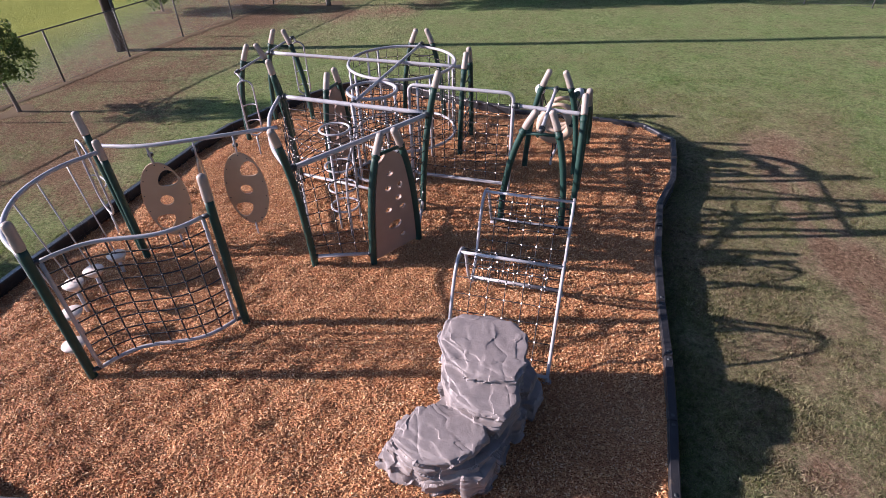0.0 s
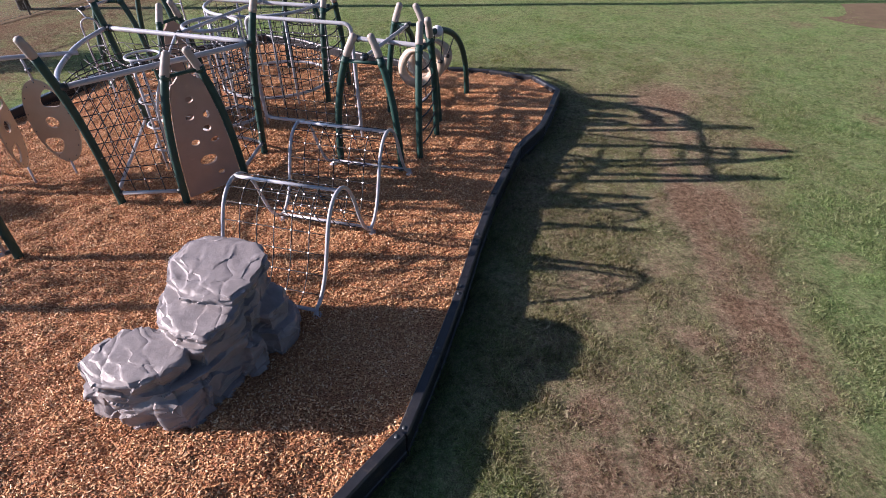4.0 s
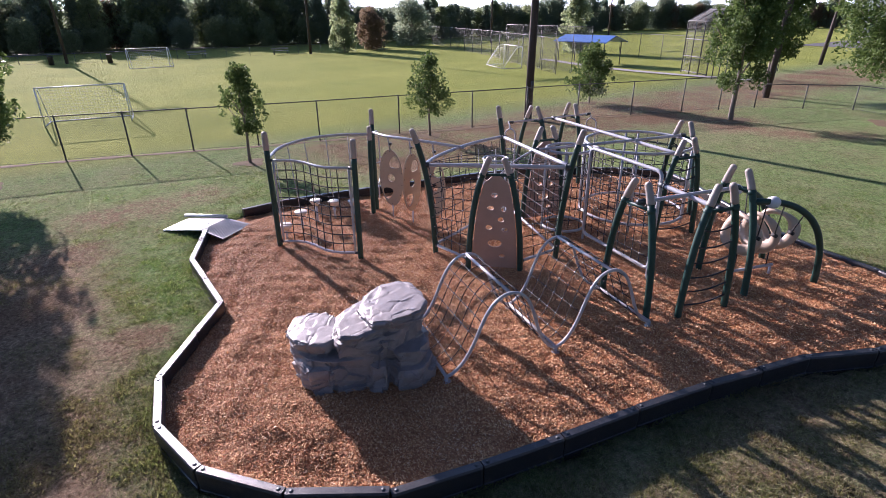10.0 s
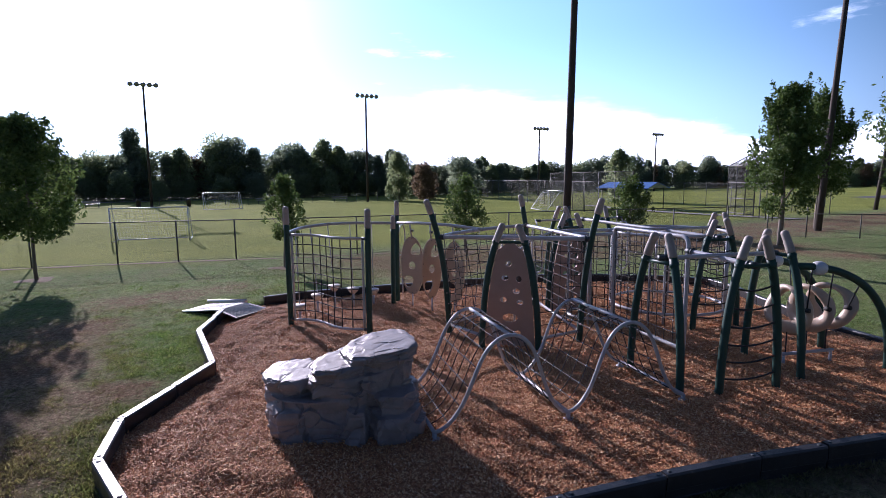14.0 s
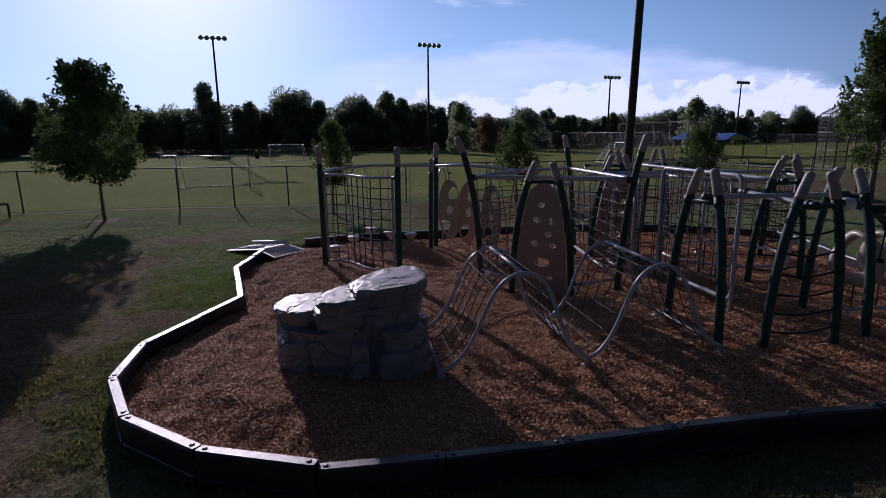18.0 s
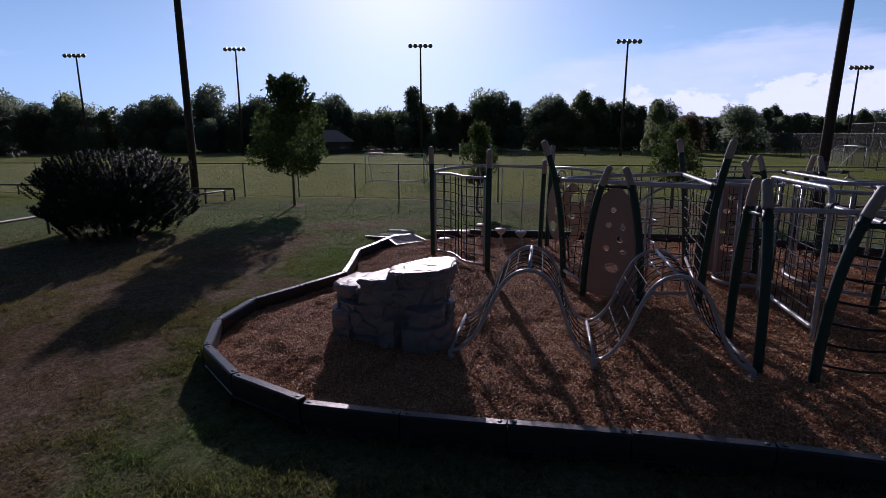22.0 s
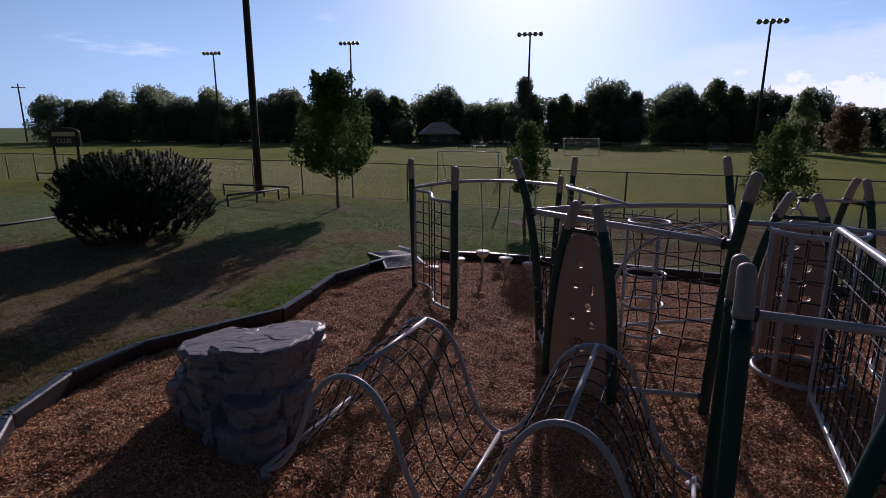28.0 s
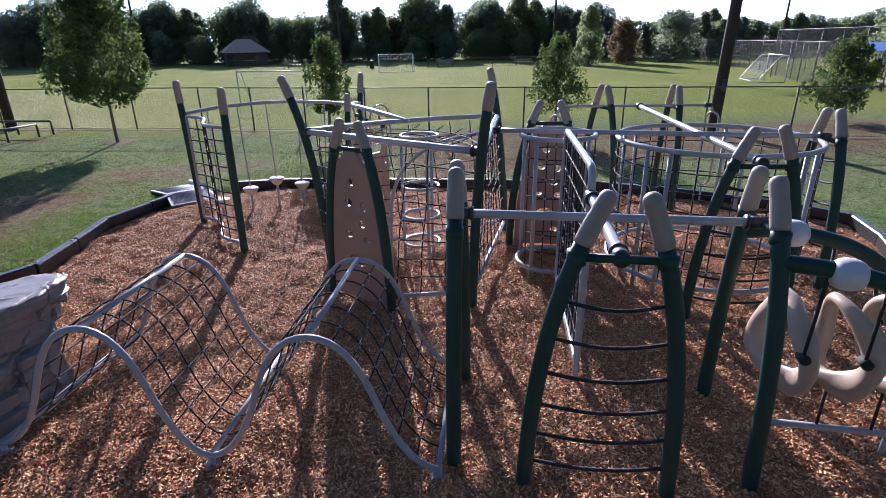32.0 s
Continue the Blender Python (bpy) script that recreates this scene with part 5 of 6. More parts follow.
chain_fence([(-46, 49.5), (-36, 62), (-14, 56)], 2.6, "chain-link ball field fence", 4.0, 0.16, 0.003)


# ---------- poles and floodlights ----------
def wood_pole(x, y, h, r, lean=(0, 0), label="tall dark wooden utility pole"):
    ob = thing("wooden_pole", label, "pole", "wooden poles")
    z = float(turf_z(x, y))
    tubes("shaft", [[(x + lean[0] * q, y + lean[1] * q, z - 0.3 + (h + 0.3) * q) for q in (0, 0.25, 0.5, 0.75, 1)]], [r, r * 0.95, r * 0.88, r * 0.8, r * 0.72], M_POLE, ob, 12)
    tubes("meter_box", [[(x + r + 0.04, y, z + 1.5), (x + r + 0.04, y, z + 1.95)]], 0.07, M_GALV, ob, 6)
    return ob


wood_pole(-17.4, -6.3, 16.5, 0.2, (-0.4, -0.1))
wood_pole(-10.9, 22.9, 17, 0.21, (0.0, 0.4))
wood_pole(-6.9, 39.6, 14, 0.19, (0.5, 0.1))
wood_pole(-14.4, 65.3, 13, 0.19, (0.9, 0.2))


for ux, uy in ((-101, -117), (-143.7, -122.9)):
    up_ob = wood_pole(ux, uy, 13.5, 0.2, (0.2, 0.2), "far wooden utility pole with a crossarm")
    tubes("crossarm", [[(ux + 0.9, uy - 1.0, 12.6), (ux - 0.6, uy + 1.3, 12.6)]], 0.09, M_POLE, up_ob, 6)
    for q in (-0.8, 0.0, 0.9):
        tubes("insulator", [[(ux + 0.15 - 0.75 * q, uy + 0.15 + 1.1 * q, 12.65), (ux + 0.15 - 0.75 * q, uy + 0.15 + 1.1 * q, 12.95)]], 0.07, M_LAMP, up_ob, 6)


def floodlight(x, y, h):
    ob = thing("floodlight_mast", "tall sports field floodlight mast with a row of lamps", "floodlight", "floodlight masts")
    lean = random.uniform(-0.01, 0.01) * h
    tubes("mast", [[(x, y, -0.3), (x, y + lean * 0.5, h / 2), (x, y + lean, h)]], [0.20, 0.16, 0.12], M_POLE, ob, 10)
    tubes("crossarm", [[(x, y + lean - 1.5, h - 0.1), (x, y + lean + 1.5, h - 0.1)]], 0.07, M_LAMP, ob, 6)
    for k in (-1.5, -0.75, 0.0, 0.75, 1.5):
        V, F = tube_data([(x + 0.05, y + lean + k, h + 0.12), (x + 0.2, y + lean + k, h + 0.06), (x + 0.45, y + lean + k, h - 0.1), (x + 0.6, y + lean + k, h - 0.2)], [0.10, 0.2, 0.3, 0.32], 10)
        mesh_object("lamp_head", V, F, M_LAMP, ob)


for x, y, h in ((-73.5, 4.8, 16.3), (-67.8, 34.1, 15.9), (-82.1, -25.8, 17.2), (-82, -51.7, 16.3), (-70.9, 70.1, 12.6), (-74.7, 107.2, 12.9)):
    floodlight(x, y, h)


# ---------- goals ----------
def goal(x, y, w, h, d, yaw):
    ob = thing("soccer_goal", "white tubular soccer goal with a thin net", "goal", "soccer goals")
    m = Matrix.Translation((x, y, float(turf_z(x, y)))) @ Matrix.Rotation(yaw, 4, "Z")

    def T(*p):
        return m @ Vector(p)
    for s in (-1, 1):
        tubes("goal_post", [[T(s * w / 2, 0, 0), T(s * w / 2, 0, h)]], 0.04, M_GOAL, ob, 8)
        tubes("stay", [rounded([T(s * w / 2, 0, h), T(s * w / 2, 0.6, h * 0.97), T(s * w / 2, d, 0.03), T(s * w / 2, 0, 0.03)], 0.2, 3)], 0.03, M_GOAL, ob, 6)
    tubes("crossbar", [[T(-w / 2, 0, h), T(w / 2, 0, h)]], 0.04, M_GOAL, ob, 8)
    tubes("ground_bar", [[T(-w / 2, d, 0.03), T(w / 2, d, 0.03)]], 0.03, M_GOAL, ob, 6)
    paths = [[T(-w / 2 + w * k / 24, 0.6, h * 0.97), T(-w / 2 + w * k / 24, d, 0.03)] for k in range(1, 24)]
    paths += [[T(-w / 2, 0.6 + (d - 0.6) * k / 12, h * 0.97 * (1 - k / 12)), T(w / 2, 0.6 + (d - 0.6) * k / 12, h * 0.97 * (1 - k / 12))] for k in range(1, 12)]
    tubes("goal_net", paths, 0.004, M_GOAL, ob, 4)


goal(-24.5, 3.9, 4.0, 1.95, 1.6, radians(80))
goal(-61.0, 12.2, 4.2, 2.0, 1.6, radians(-85))
goal(-34.0, 42.4, 5.0, 2.0, 2.0, radians(160))


# ---------- trees ----------
def leaf_cloud(rng, centre_fn, count, size, up=0.1):
    """Leaves as small bent quads, placed by centre_fn."""
    C = np.array([centre_fn() for _ in range(count)])
    n = rng.normal(size=(count, 3))
    n[:, 2] = n[:, 2] + up
    n /= np.linalg.norm(n, axis=1)[:, None]
    t = np.cross(n, rng.normal(size=(count, 3)))
    t /= np.linalg.norm(t, axis=1)[:, None]
    b = np.cross(n, t)
    s = size * rng.uniform(0.6, 1.3, size=(count, 1))
    V = np.stack([C - t * s, C - b * s * 0.45 + n * s * 0.12, C + t * s, C + b * s * 0.45 + n * s * 0.12], 1).reshape(-1, 3)
    F = [(4 * i, 4 * i + 1, 4 * i + 2, 4 * i + 3) for i in range(count)]
    return V, F


def crown_points(rng, profile, lobes, small=0.20, large=0.42):
    """Draws points in the crown: mostly near the skin of branch lumps."""
    L = []
    for _ in range(lobes):
        h = rng.uniform(0.02, 0.97)
        w = rng.uniform(0, 2 * math.pi)
        r = profile(h) * rng.uniform(0.25, 0.92)
        L.append((r * math.cos(w), r * math.sin(w), h, rng.uniform(small, large)))

    def draw():
        x, y, h, q = L[rng.integers(len(L))]
        d = rng.normal(size=3)
        d /= np.linalg.norm(d)
        k = rng.uniform(0.35, 1.0) ** 0.5
        return x, y, h, q, d, k
    return draw


def make_tree(name, label, seed, height, width, clear, leaf, mat, count, profile, lobes=60, trunk_r=0.09, category="tree", group="", limbs=7, shoots=0, lump=(0.20, 0.42)):
    rng = np.random.default_rng(seed)
    ob = thing(name, label, category, group)
    crown_h = height - clear
    tubes("trunk", [[(0.02 * math.sin(5 * k), 0.02 * math.cos(4 * k), -0.25 + (height * 0.8 + 0.25) * k / 8) for k in range(9)]],
          [trunk_r * (1.25 - 0.12 * k) if k < 8 else trunk_r * 0.25 for k in range(9)], M_BARK, ob, 9)
    paths = []
    for i in range(limbs):
        h = clear * 0.92 + crown_h * 0.5 * i / limbs
        w = i * 2.4
        r = width * 0.42 * (0.75 + 0.25 * math.sin(i))
        paths.append(spline([(0, 0, h), (r * 0.35 * math.cos(w), r * 0.35 * math.sin(w), h + crown_h * 0.12), (r * math.cos(w), r * math.sin(w), h + crown_h * 0.36)], 4))
    for p in paths:
        v, f = tube_data(p, [trunk_r * (0.5 - 0.4 * k / (len(p) - 1)) for k in range(len(p))], 6)
        mesh_object("limb", v, f, M_BARK, ob)
    draw = crown_points(rng, profile, lobes, *lump)

    def centre():
        x, y, h, q, d, k = draw()
        s = q * width * 0.5
        return (x * width / 2 + d[0] * k * s, y * width / 2 + d[1] * k * s, clear + h * crown_h + d[2] * k * s * 1.1)
    sprays = []
    for _ in range(shoots):
        h, w = rng.uniform(0.1, 0.95), rng.uniform(0, 2 * math.pi)
        r = profile(h) * width * 0.5 * rng.uniform(0.75, 1.0)
        z = clear + h * crown_h
        L = crown_h * rng.uniform(0.10, 0.22)
        sprays.append((r * math.cos(w), r * math.sin(w), z, 0.3 * math.cos(w), 0.3 * math.sin(w), L))

    def spray_or_crown():
        if not sprays or rng.uniform() < 0.78:
            return centre()
        x, y, z, dx, dy, L = sprays[rng.integers(len(sprays))]
        t = rng.uniform(0, 1)
        q = 0.14 * (1.15 - t) * width / 3
        return (x + dx * t * L + rng.normal() * q, y + dy * t * L + rng.normal() * q, z + t * L)
    V, F = leaf_cloud(rng, spray_or_crown, count, leaf)
    mesh_object("crown", V, F, mat, ob, smooth=False)
    return ob


def oval_profile(h):
    return math.sqrt(max(0.02, 1 - (2 * (h * 0.9 + 0.08) - 0.85) ** 2)) if h < 0.97 else 0.15


def drop_profile(h):
    return max(0.1, (1 - h) ** 0.62 * min(1.0, 0.5 + h * 2.6) * 1.08)


def cone_profile(h):
    return max(0.08, (1 - h) ** 0.7)


def round_profile(h):
    return math.sqrt(max(0.03, 1 - (2 * h - 0.8) ** 2 / 1.5))


def put(ob, x, y, turn=0.0):
    ob.matrix_world = Matrix.Translation((x, y, float(turf_z(x, y)))) @ Matrix.Rotation(turn, 4, "Z")


YT = "young leafy ornamental pear tree with an upright oval crown"
TREES = [(-12.9, 0.1, 5.5, 4.2, 1.7, 15000, 0.085), (-10.7, 8.3, 3.55, 1.8, 1.2, 4200, 0.07), (-10.6, 16.5, 3.45, 2.2, 0.9, 4400, 0.07), (-12.4, 29.4, 3.25, 2.9, 0.6, 5500, 0.09),
         (-4.2, 30.6, 7.5, 3.6, 1.8, 20000, 0.095), (-7.7, 41.0, 8.4, 4.0, 2.2, 12000, 0.12), (1.0, 35.6, 9.0, 7.0, 2.7, 24000, 0.11), (7.5, 32.6, 7.6, 5.4, 2.8, 16000, 0.11)]
for i, (x, y, h, w, c, n, s) in enumerate(TREES):
    t = make_tree("tree", YT if h < 7 else "tall broad leafy tree in the grass behind the playground", 11 + i, h, w, c, s, M_LEAF, n, drop_profile if h < 7 or w < 5 else round_profile, 64 if h < 7 else 110, 0.055 if h < 7 else 0.11, "tree", "park trees", shoots=34 if h < 7 else 60, lump=(0.14, 0.32))
    put(t, x, y, i * 1.3)
    ring = thing("bare_ring", "bare brown soil ring round a tree trunk", "soil", kind="structure")
    V = [(x, y, float(turf_z(x, y)) + 0.03)]
    for k in range(26):
        q = 2 * math.pi * k / 26
        r = (0.55 if h < 7 else 0.9) * (1 + 0.25 * math.sin(3 * q + i))
        V.append((x + r * math.cos(q), y + r * math.sin(q), float(turf_z(x + r * math.cos(q), y + r * math.sin(q))) + 0.006))
    mesh_object("soil", V, [(0, 1 + k, 1 + (k + 1) % 26) for k in range(26)], M_DIRT, ring)


# dark pine shrub: many upright candles of needles on a low dome
def pine_shrub(x, y, w, h):
    ob = thing("pine_shrub", "wide dark green mugo pine shrub on the grass", "shrub")
    rng = np.random.default_rng(5)
    stems, V, F = [], [], []
    for k in range(2600):
        a = rng.uniform(0, 2 * math.pi)
        shell = rng.uniform(0.35, 1.0) if k % 3 else 1.0
        el = math.asin(rng.uniform(-0.72, 1.0))
        bulge = 1.0 + 0.22 * noise.noise(Vector((2.2 * math.cos(a), 2.2 * math.sin(a), 2.4 * el)))
        r = (w / 2 - 0.12) * max(0.05, math.cos(el)) ** 0.6 * shell * bulge
        z = h * 0.44 + (h * 0.47) * math.sin(el) * shell * bulge
        tip = Vector((r * math.cos(a), r * math.sin(a), max(0.3, z)))
        up = 0.9 + 0.6 * max(0.0, math.sin(el))
        out = Vector((math.cos(a) * math.cos(el), math.sin(a) * math.cos(el), up)).normalized()
        L = rng.uniform(0.20, 0.46)
        if k < 160:
            stems.append([Vector((tip.x * 0.3, tip.y * 0.3, 0.3 * tip.z)), tip * 0.6, tip - out * L])
        for i in range(48):
            t = rng.uniform(0, 1) ** 0.8
            base = tip - out * L * (1 - t)
            d = Vector(rng.normal(size=3))
            d = (d - out * d.dot(out)).normalized()
            e = base + (d * 0.85 + out * 0.6).normalized() * (0.125 - 0.03 * t)
            sd = d.cross(out) * 0.015
            b = len(V)
            V += [base - sd, base + sd, e]
            F.append((b, b + 1, b + 2))
    for k in range(7):
        q = 0.9 * k
        tubes("stem", [spline([(0.10 * math.cos(q), 0.10 * math.sin(q), -0.2), (0.35 * math.cos(q), 0.35 * math.sin(q), 0.45), (1.0 * math.cos(q), 1.0 * math.sin(q), 1.3)], 4)], 0.06, M_BARK, ob, 7)
    tubes("woody_core", stems, 0.009, M_BARK, ob, 5)
    mesh_object("needles", V, F, M_NEEDLE, ob, smooth=False)
    put(ob, x, y)


pine_shrub(-6.0, -3.9, 4.7, 3.0)


def pine_tree(x, y, h, label, reach=3.0, clear=1.5, seed=9, fat=0.006, tufts=15):
    ob = thing("pine_tree", label, "pine tree")
    rng = np.random.default_rng(seed)
    tubes("trunk", [[(0, 0, -0.3), (0.05, 0, h * 0.5), (0, 0.05, h)]], [0.2, 0.15, 0.04], M_BARK, ob, 10)
    V, F = [], []
    for k in range(64):
        z = clear + (h - clear - 0.2) * k / 64
        a = k * 2.4 + rng.uniform(-0.3, 0.3)
        L = reach * (1 - (k / 68) ** 1.6) * rng.uniform(0.75, 1.0) + 0.3
        d = Vector((math.cos(a), math.sin(a), 0.0))
        pts = spline([Vector((0, 0, z)), d * L * 0.5 + Vector((0, 0, z - 0.02 * L)), d * L + Vector((0, 0, z + 0.14 * L))], 6)
        tubes("branch", [pts], 0.022, M_BARK, ob, 5)
        side = Vector((-d.y, d.x, 0))
        for i in range(int(tufts * L)):
            q = rng.uniform(0.25, 1)
            p = pts[int(q * (len(pts) - 1))]
            t = (d * rng.uniform(0.3, 1) + side * rng.uniform(-1, 1) + Vector((0, 0, rng.uniform(-0.1, 0.5)))).normalized()
            tl = rng.uniform(0.25, 0.55)
            for n in range(36):
                base = p + t * tl * rng.uniform(0, 1)
                dd = Vector(rng.normal(size=3))
                dd = (dd - t * dd.dot(t)).normalized()
                e = base + (dd * 0.7 + t * 0.7) * 0.14
                s = dd.cross(t) * fat
                b = len(V)
                V += [base - s, base + s, e]
                F.append((b, b + 1, b + 2))
    mesh_object("needles", V, F, M_NEEDLE, ob, smooth=False)
    put(ob, x, y)


pine_tree(3.3, -4.0, 9.0, "tall dark pine tree beside the grass", 3.5, 2.5, fat=0.005, tufts=50)

# ---------- woods behind the field ----------
rng = np.random.default_rng(21)
PROTO = []
for i, (mat, prof, w, h) in enumerate(((M_LEAF2, round_profile, 8, 10), (M_LEAF2, cone_profile, 6, 11.5), (M_LEAF4, round_profile, 8.5, 8.5), (M_LEAF3, round_profile, 6.5, 8.5), (M_LEAF4, oval_profile, 6, 9.5))):
    PROTO.append(make_tree("woodland_tree", ("dense dark green woodland tree at the field edge", "dark pointed conifer-like tree at the field edge", "bright green bushy tree at the field edge", "rust-brown leafy tree at the field edge",
                                             "light green upright tree at the field edge")[i], 40 + i, h, w, 0.5, 0.25, mat, 8000, prof, 80, 0.18, "tree", "trees along the field edge", 5))
line = [(-98, -110), (-106, -60), (-108, -20), (-104, 15), (-98, 42), (-90, 62), (-98, 95), (-92, 140), (-70, 175), (-30, 190), (20, 185)]
count = 0
for a, b in zip(line, line[1:]):
    L = math.dist(a, b)
    k = int(L / 2.05)
    for q in range(k):
        t = (q + rng.uniform(0.1, 0.9)) / k
        x, y = a[0] + (b[0] - a[0]) * t + rng.uniform(-5, 3), a[1] + (b[1] - a[1]) * t + rng.uniform(-2, 2)
        kind = int(rng.choice(5, p=[0.42, 0.16, 0.22, 0.06, 0.14]))
        s = rng.uniform(0.74, 1.22) * (1.0 - 0.33 * float(ease(35, 60, y)))
        m = Matrix.Translation((x, y, -0.1)) @ Matrix.Rotation(rng.uniform(0, 6.28), 4, "Z") @ Matrix.Scale(s, 4)
        if count < 5:
            ob = PROTO[count]
            ob.matrix_world = m
        else:
            ob = copy_thing(PROTO[kind], m)
            ob.scale = (s, s, s * (rng.uniform(0.9, 1.2) if kind != 1 else rng.uniform(0.75, 0.95)))
        count += 1

# lighter, smaller trees standing in front of the woods
for k in range(30):
    y = -75 + 5.1 * k + rng.uniform(-2, 2)
    kind = int(rng.choice((2, 4, 2, 0)))
    s = rng.uniform(0.42, 0.72)
    ob = copy_thing(PROTO[kind], Matrix.Translation((-98.5 + 0.11 * max(0, y) + rng.uniform(-2, 2), y, -0.1)) @ Matrix.Rotation(rng.uniform(0, 6.28), 4, "Z") @ Matrix.Scale(s, 4))

ob = copy_thing(PROTO[4], Matrix.Translation((-42.6, 61.0, -0.1)) @ Matrix.Rotation(0.7, 4, "Z") @ Matrix.Scale(0.72, 4))
ob.scale = (0.78, 0.78, 0.72)
tagged(ob, "tall light green upright tree standing before the woods")

for kind, x, y, sx, sz, label in ((4, -66.7, 38.9, 0.66, 0.76, "tall light green pointed tree standing alone before the woods"),
                                  (3, -70.2, 45.3, 0.70, 0.68, "rust-brown leafy tree standing before the woods"),
                                  (0, -74.0, 55.0, 0.95, 0.72, "broad dark green drooping tree before the woods"),
                                  (4, -78.5, 56.0, 0.45, 0.42, "small light green tree standing before the woods")):
    ob = copy_thing(PROTO[kind], Matrix.Translation((x, y, -0.1)) @ Matrix.Rotation(x, 4, "Z"))
    ob.scale = (sx, sx, sz)
    tagged(ob, label)

# thick undergrowth behind the first trees
V, F = [], []
for a, b in zip(line, line[1:]):
    L = math.dist(a, b)
    n = int(L * 150)
    d = Vector((b[0] - a[0], b[1] - a[1], 0)).normalized()
    out = Vector((-abs(d.y), d.x if d.y > 0 else d.x, 0))
    for q in range(n):
        t = rng.uniform(0, 1)
        hgt = 8.4 + 2.6 * noise.noise(Vector(((a[0] + t * L) * 0.09, (a[1] + t * L) * 0.09, 3)))
        hgt *= 1.0 - 0.30 * float(ease(35, 60, a[1] + (b[1] - a[1]) * t))
        z = hgt * rng.uniform(0, 1) ** 0.7
        p = Vector((a[0] + (b[0] - a[0]) * t, a[1] + (b[1] - a[1]) * t, 0)) + out * rng.uniform(0.5, 3.5) + Vector((0, 0, z))
        nrm = Vector(rng.normal(size=3)).normalized()
        u = nrm.orthogonal().normalized() * rng.uniform(0.22, 0.46)
        w = nrm.cross(u)
        bq = len(V)
        V += [p - u, p - w * 0.7, p + u, p + w * 0.7]
        F.append((bq, bq + 1, bq + 2, bq + 3))
tagged(mesh_object("undergrowth", V, F, M_LEAF2, smooth=False), "dense dark undergrowth below the woodland trees", "undergrowth", kind="stuff")

# far hill, its blue distance haze held in the base colour
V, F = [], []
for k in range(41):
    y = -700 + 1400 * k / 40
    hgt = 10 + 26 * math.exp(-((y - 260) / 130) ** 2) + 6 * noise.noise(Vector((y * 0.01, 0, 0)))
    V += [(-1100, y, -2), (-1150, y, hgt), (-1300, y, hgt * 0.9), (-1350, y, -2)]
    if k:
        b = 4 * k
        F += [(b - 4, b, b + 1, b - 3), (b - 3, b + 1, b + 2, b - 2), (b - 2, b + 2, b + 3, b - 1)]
tagged(mesh_object("backdrop_hill", V, F, M_HILL), "low wooded hill on the horizon, tinted blue by painted haze", "hill", kind="structure")


# ---------- far buildings ----------
def shed(x, y, sx, sy, wall_h, roof_h, yaw, label):
    ob = thing("shed", label, "shed")
    m = Matrix.Translation((x, y, -0.05)) @ Matrix.Rotation(yaw, 4, "Z")
    part("wall", box_bm(0, 0, wall_h / 2, sx, sy, wall_h, 0, None, m), M_WALLB, ob, smooth=False)
    ex, ey = sx / 2 + 0.5, sy / 2 + 0.5
    rx = sx * 0.18
    V = [m @ Vector(p) for p in ((-ex, -ey, wall_h), (ex, -ey, wall_h), (ex, ey, wall_h), (-ex, ey, wall_h), (-rx, 0, wall_h + roof_h), (rx, 0, wall_h + roof_h),
                                  (-ex, -ey, wall_h - 0.14), (ex, -ey, wall_h - 0.14), (ex, ey, wall_h - 0.14), (-ex, ey, wall_h - 0.14))]
    mesh_object("roof", V, [(0, 1, 5, 4), (1, 2, 5), (2, 3, 4, 5), (3, 0, 4), (6, 9, 8, 7), (0, 6, 7, 1), (1, 7, 8, 2), (2, 8, 9, 3), (3, 9, 6, 0)], M_ROOF, ob, smooth=False)
    for k in (-0.25, 0.2):
        part("window", box_bm(sx * k, sy / 2 + 0.01, wall_h * 0.55, 0.9, 0.06, 0.8, 0, None, m), M_GLASS, ob, smooth=False)
    part("door", box_bm(sx * 0.42, sy / 2 + 0.01, 1.0, 0.9, 0.06, 2.0, 0, None, m), M_SIGN, ob, smooth=False)


shed(-92, -12.5, 6.5, 5.0, 2.2, 2.0, radians(-70), "small dark field shed with a pale hipped roof")
shed(-5.3, 99, 9, 7, 2.7, 1.6, radians(5), "low dark park building with a pale hipped roof")
shed(-118, -76, 13, 5, 2.4, 0.5, radians(60), "low dark store building with a flat roof at the field edge")

dug = thing("dugout", "ball field dugout with a blue sheet roof on thin posts", "dugout")
for sx in (-3.1, 0, 3.1):
    for sy in (-1.3, 1.3):
        tubes("post", [[(-31 + sx, 50.5 + sy, -0.1), (-31 + sx, 50.5 + sy, 2.2)]], 0.05, M_GALV, dug, 6)
V = [(-34.6, 48.8, 2.1), (-27.4, 48.8, 2.1), (-27.6, 50.5, 2.7), (-34.4, 50.5, 2.7), (-34.6, 52.2, 2.1), (-27.4, 52.2, 2.1)]
V += [(x, y, z + 0.08) for x, y, z in V]
mesh_object("roof", V, [(0, 1, 2, 3), (3, 2, 5, 4), (6, 9, 8, 7), (9, 10, 11, 8), (0, 6, 7, 1), (4, 5, 11, 10), (0, 3, 9, 6), (3, 4, 10, 9), (1, 7, 8, 2), (2, 8, 11, 5)], M_BLUE, dug, smooth=False)

back = thing("backstop", "tall chain-link ball field backstop with a sloped hood", "backstop")
ka, kb = Vector((-19.2, 49.4, 0)), Vector((-15.6, 47.4, 0))
kin = Vector((kb.y - ka.y, ka.x - kb.x, 0)).normalized() * -1.7


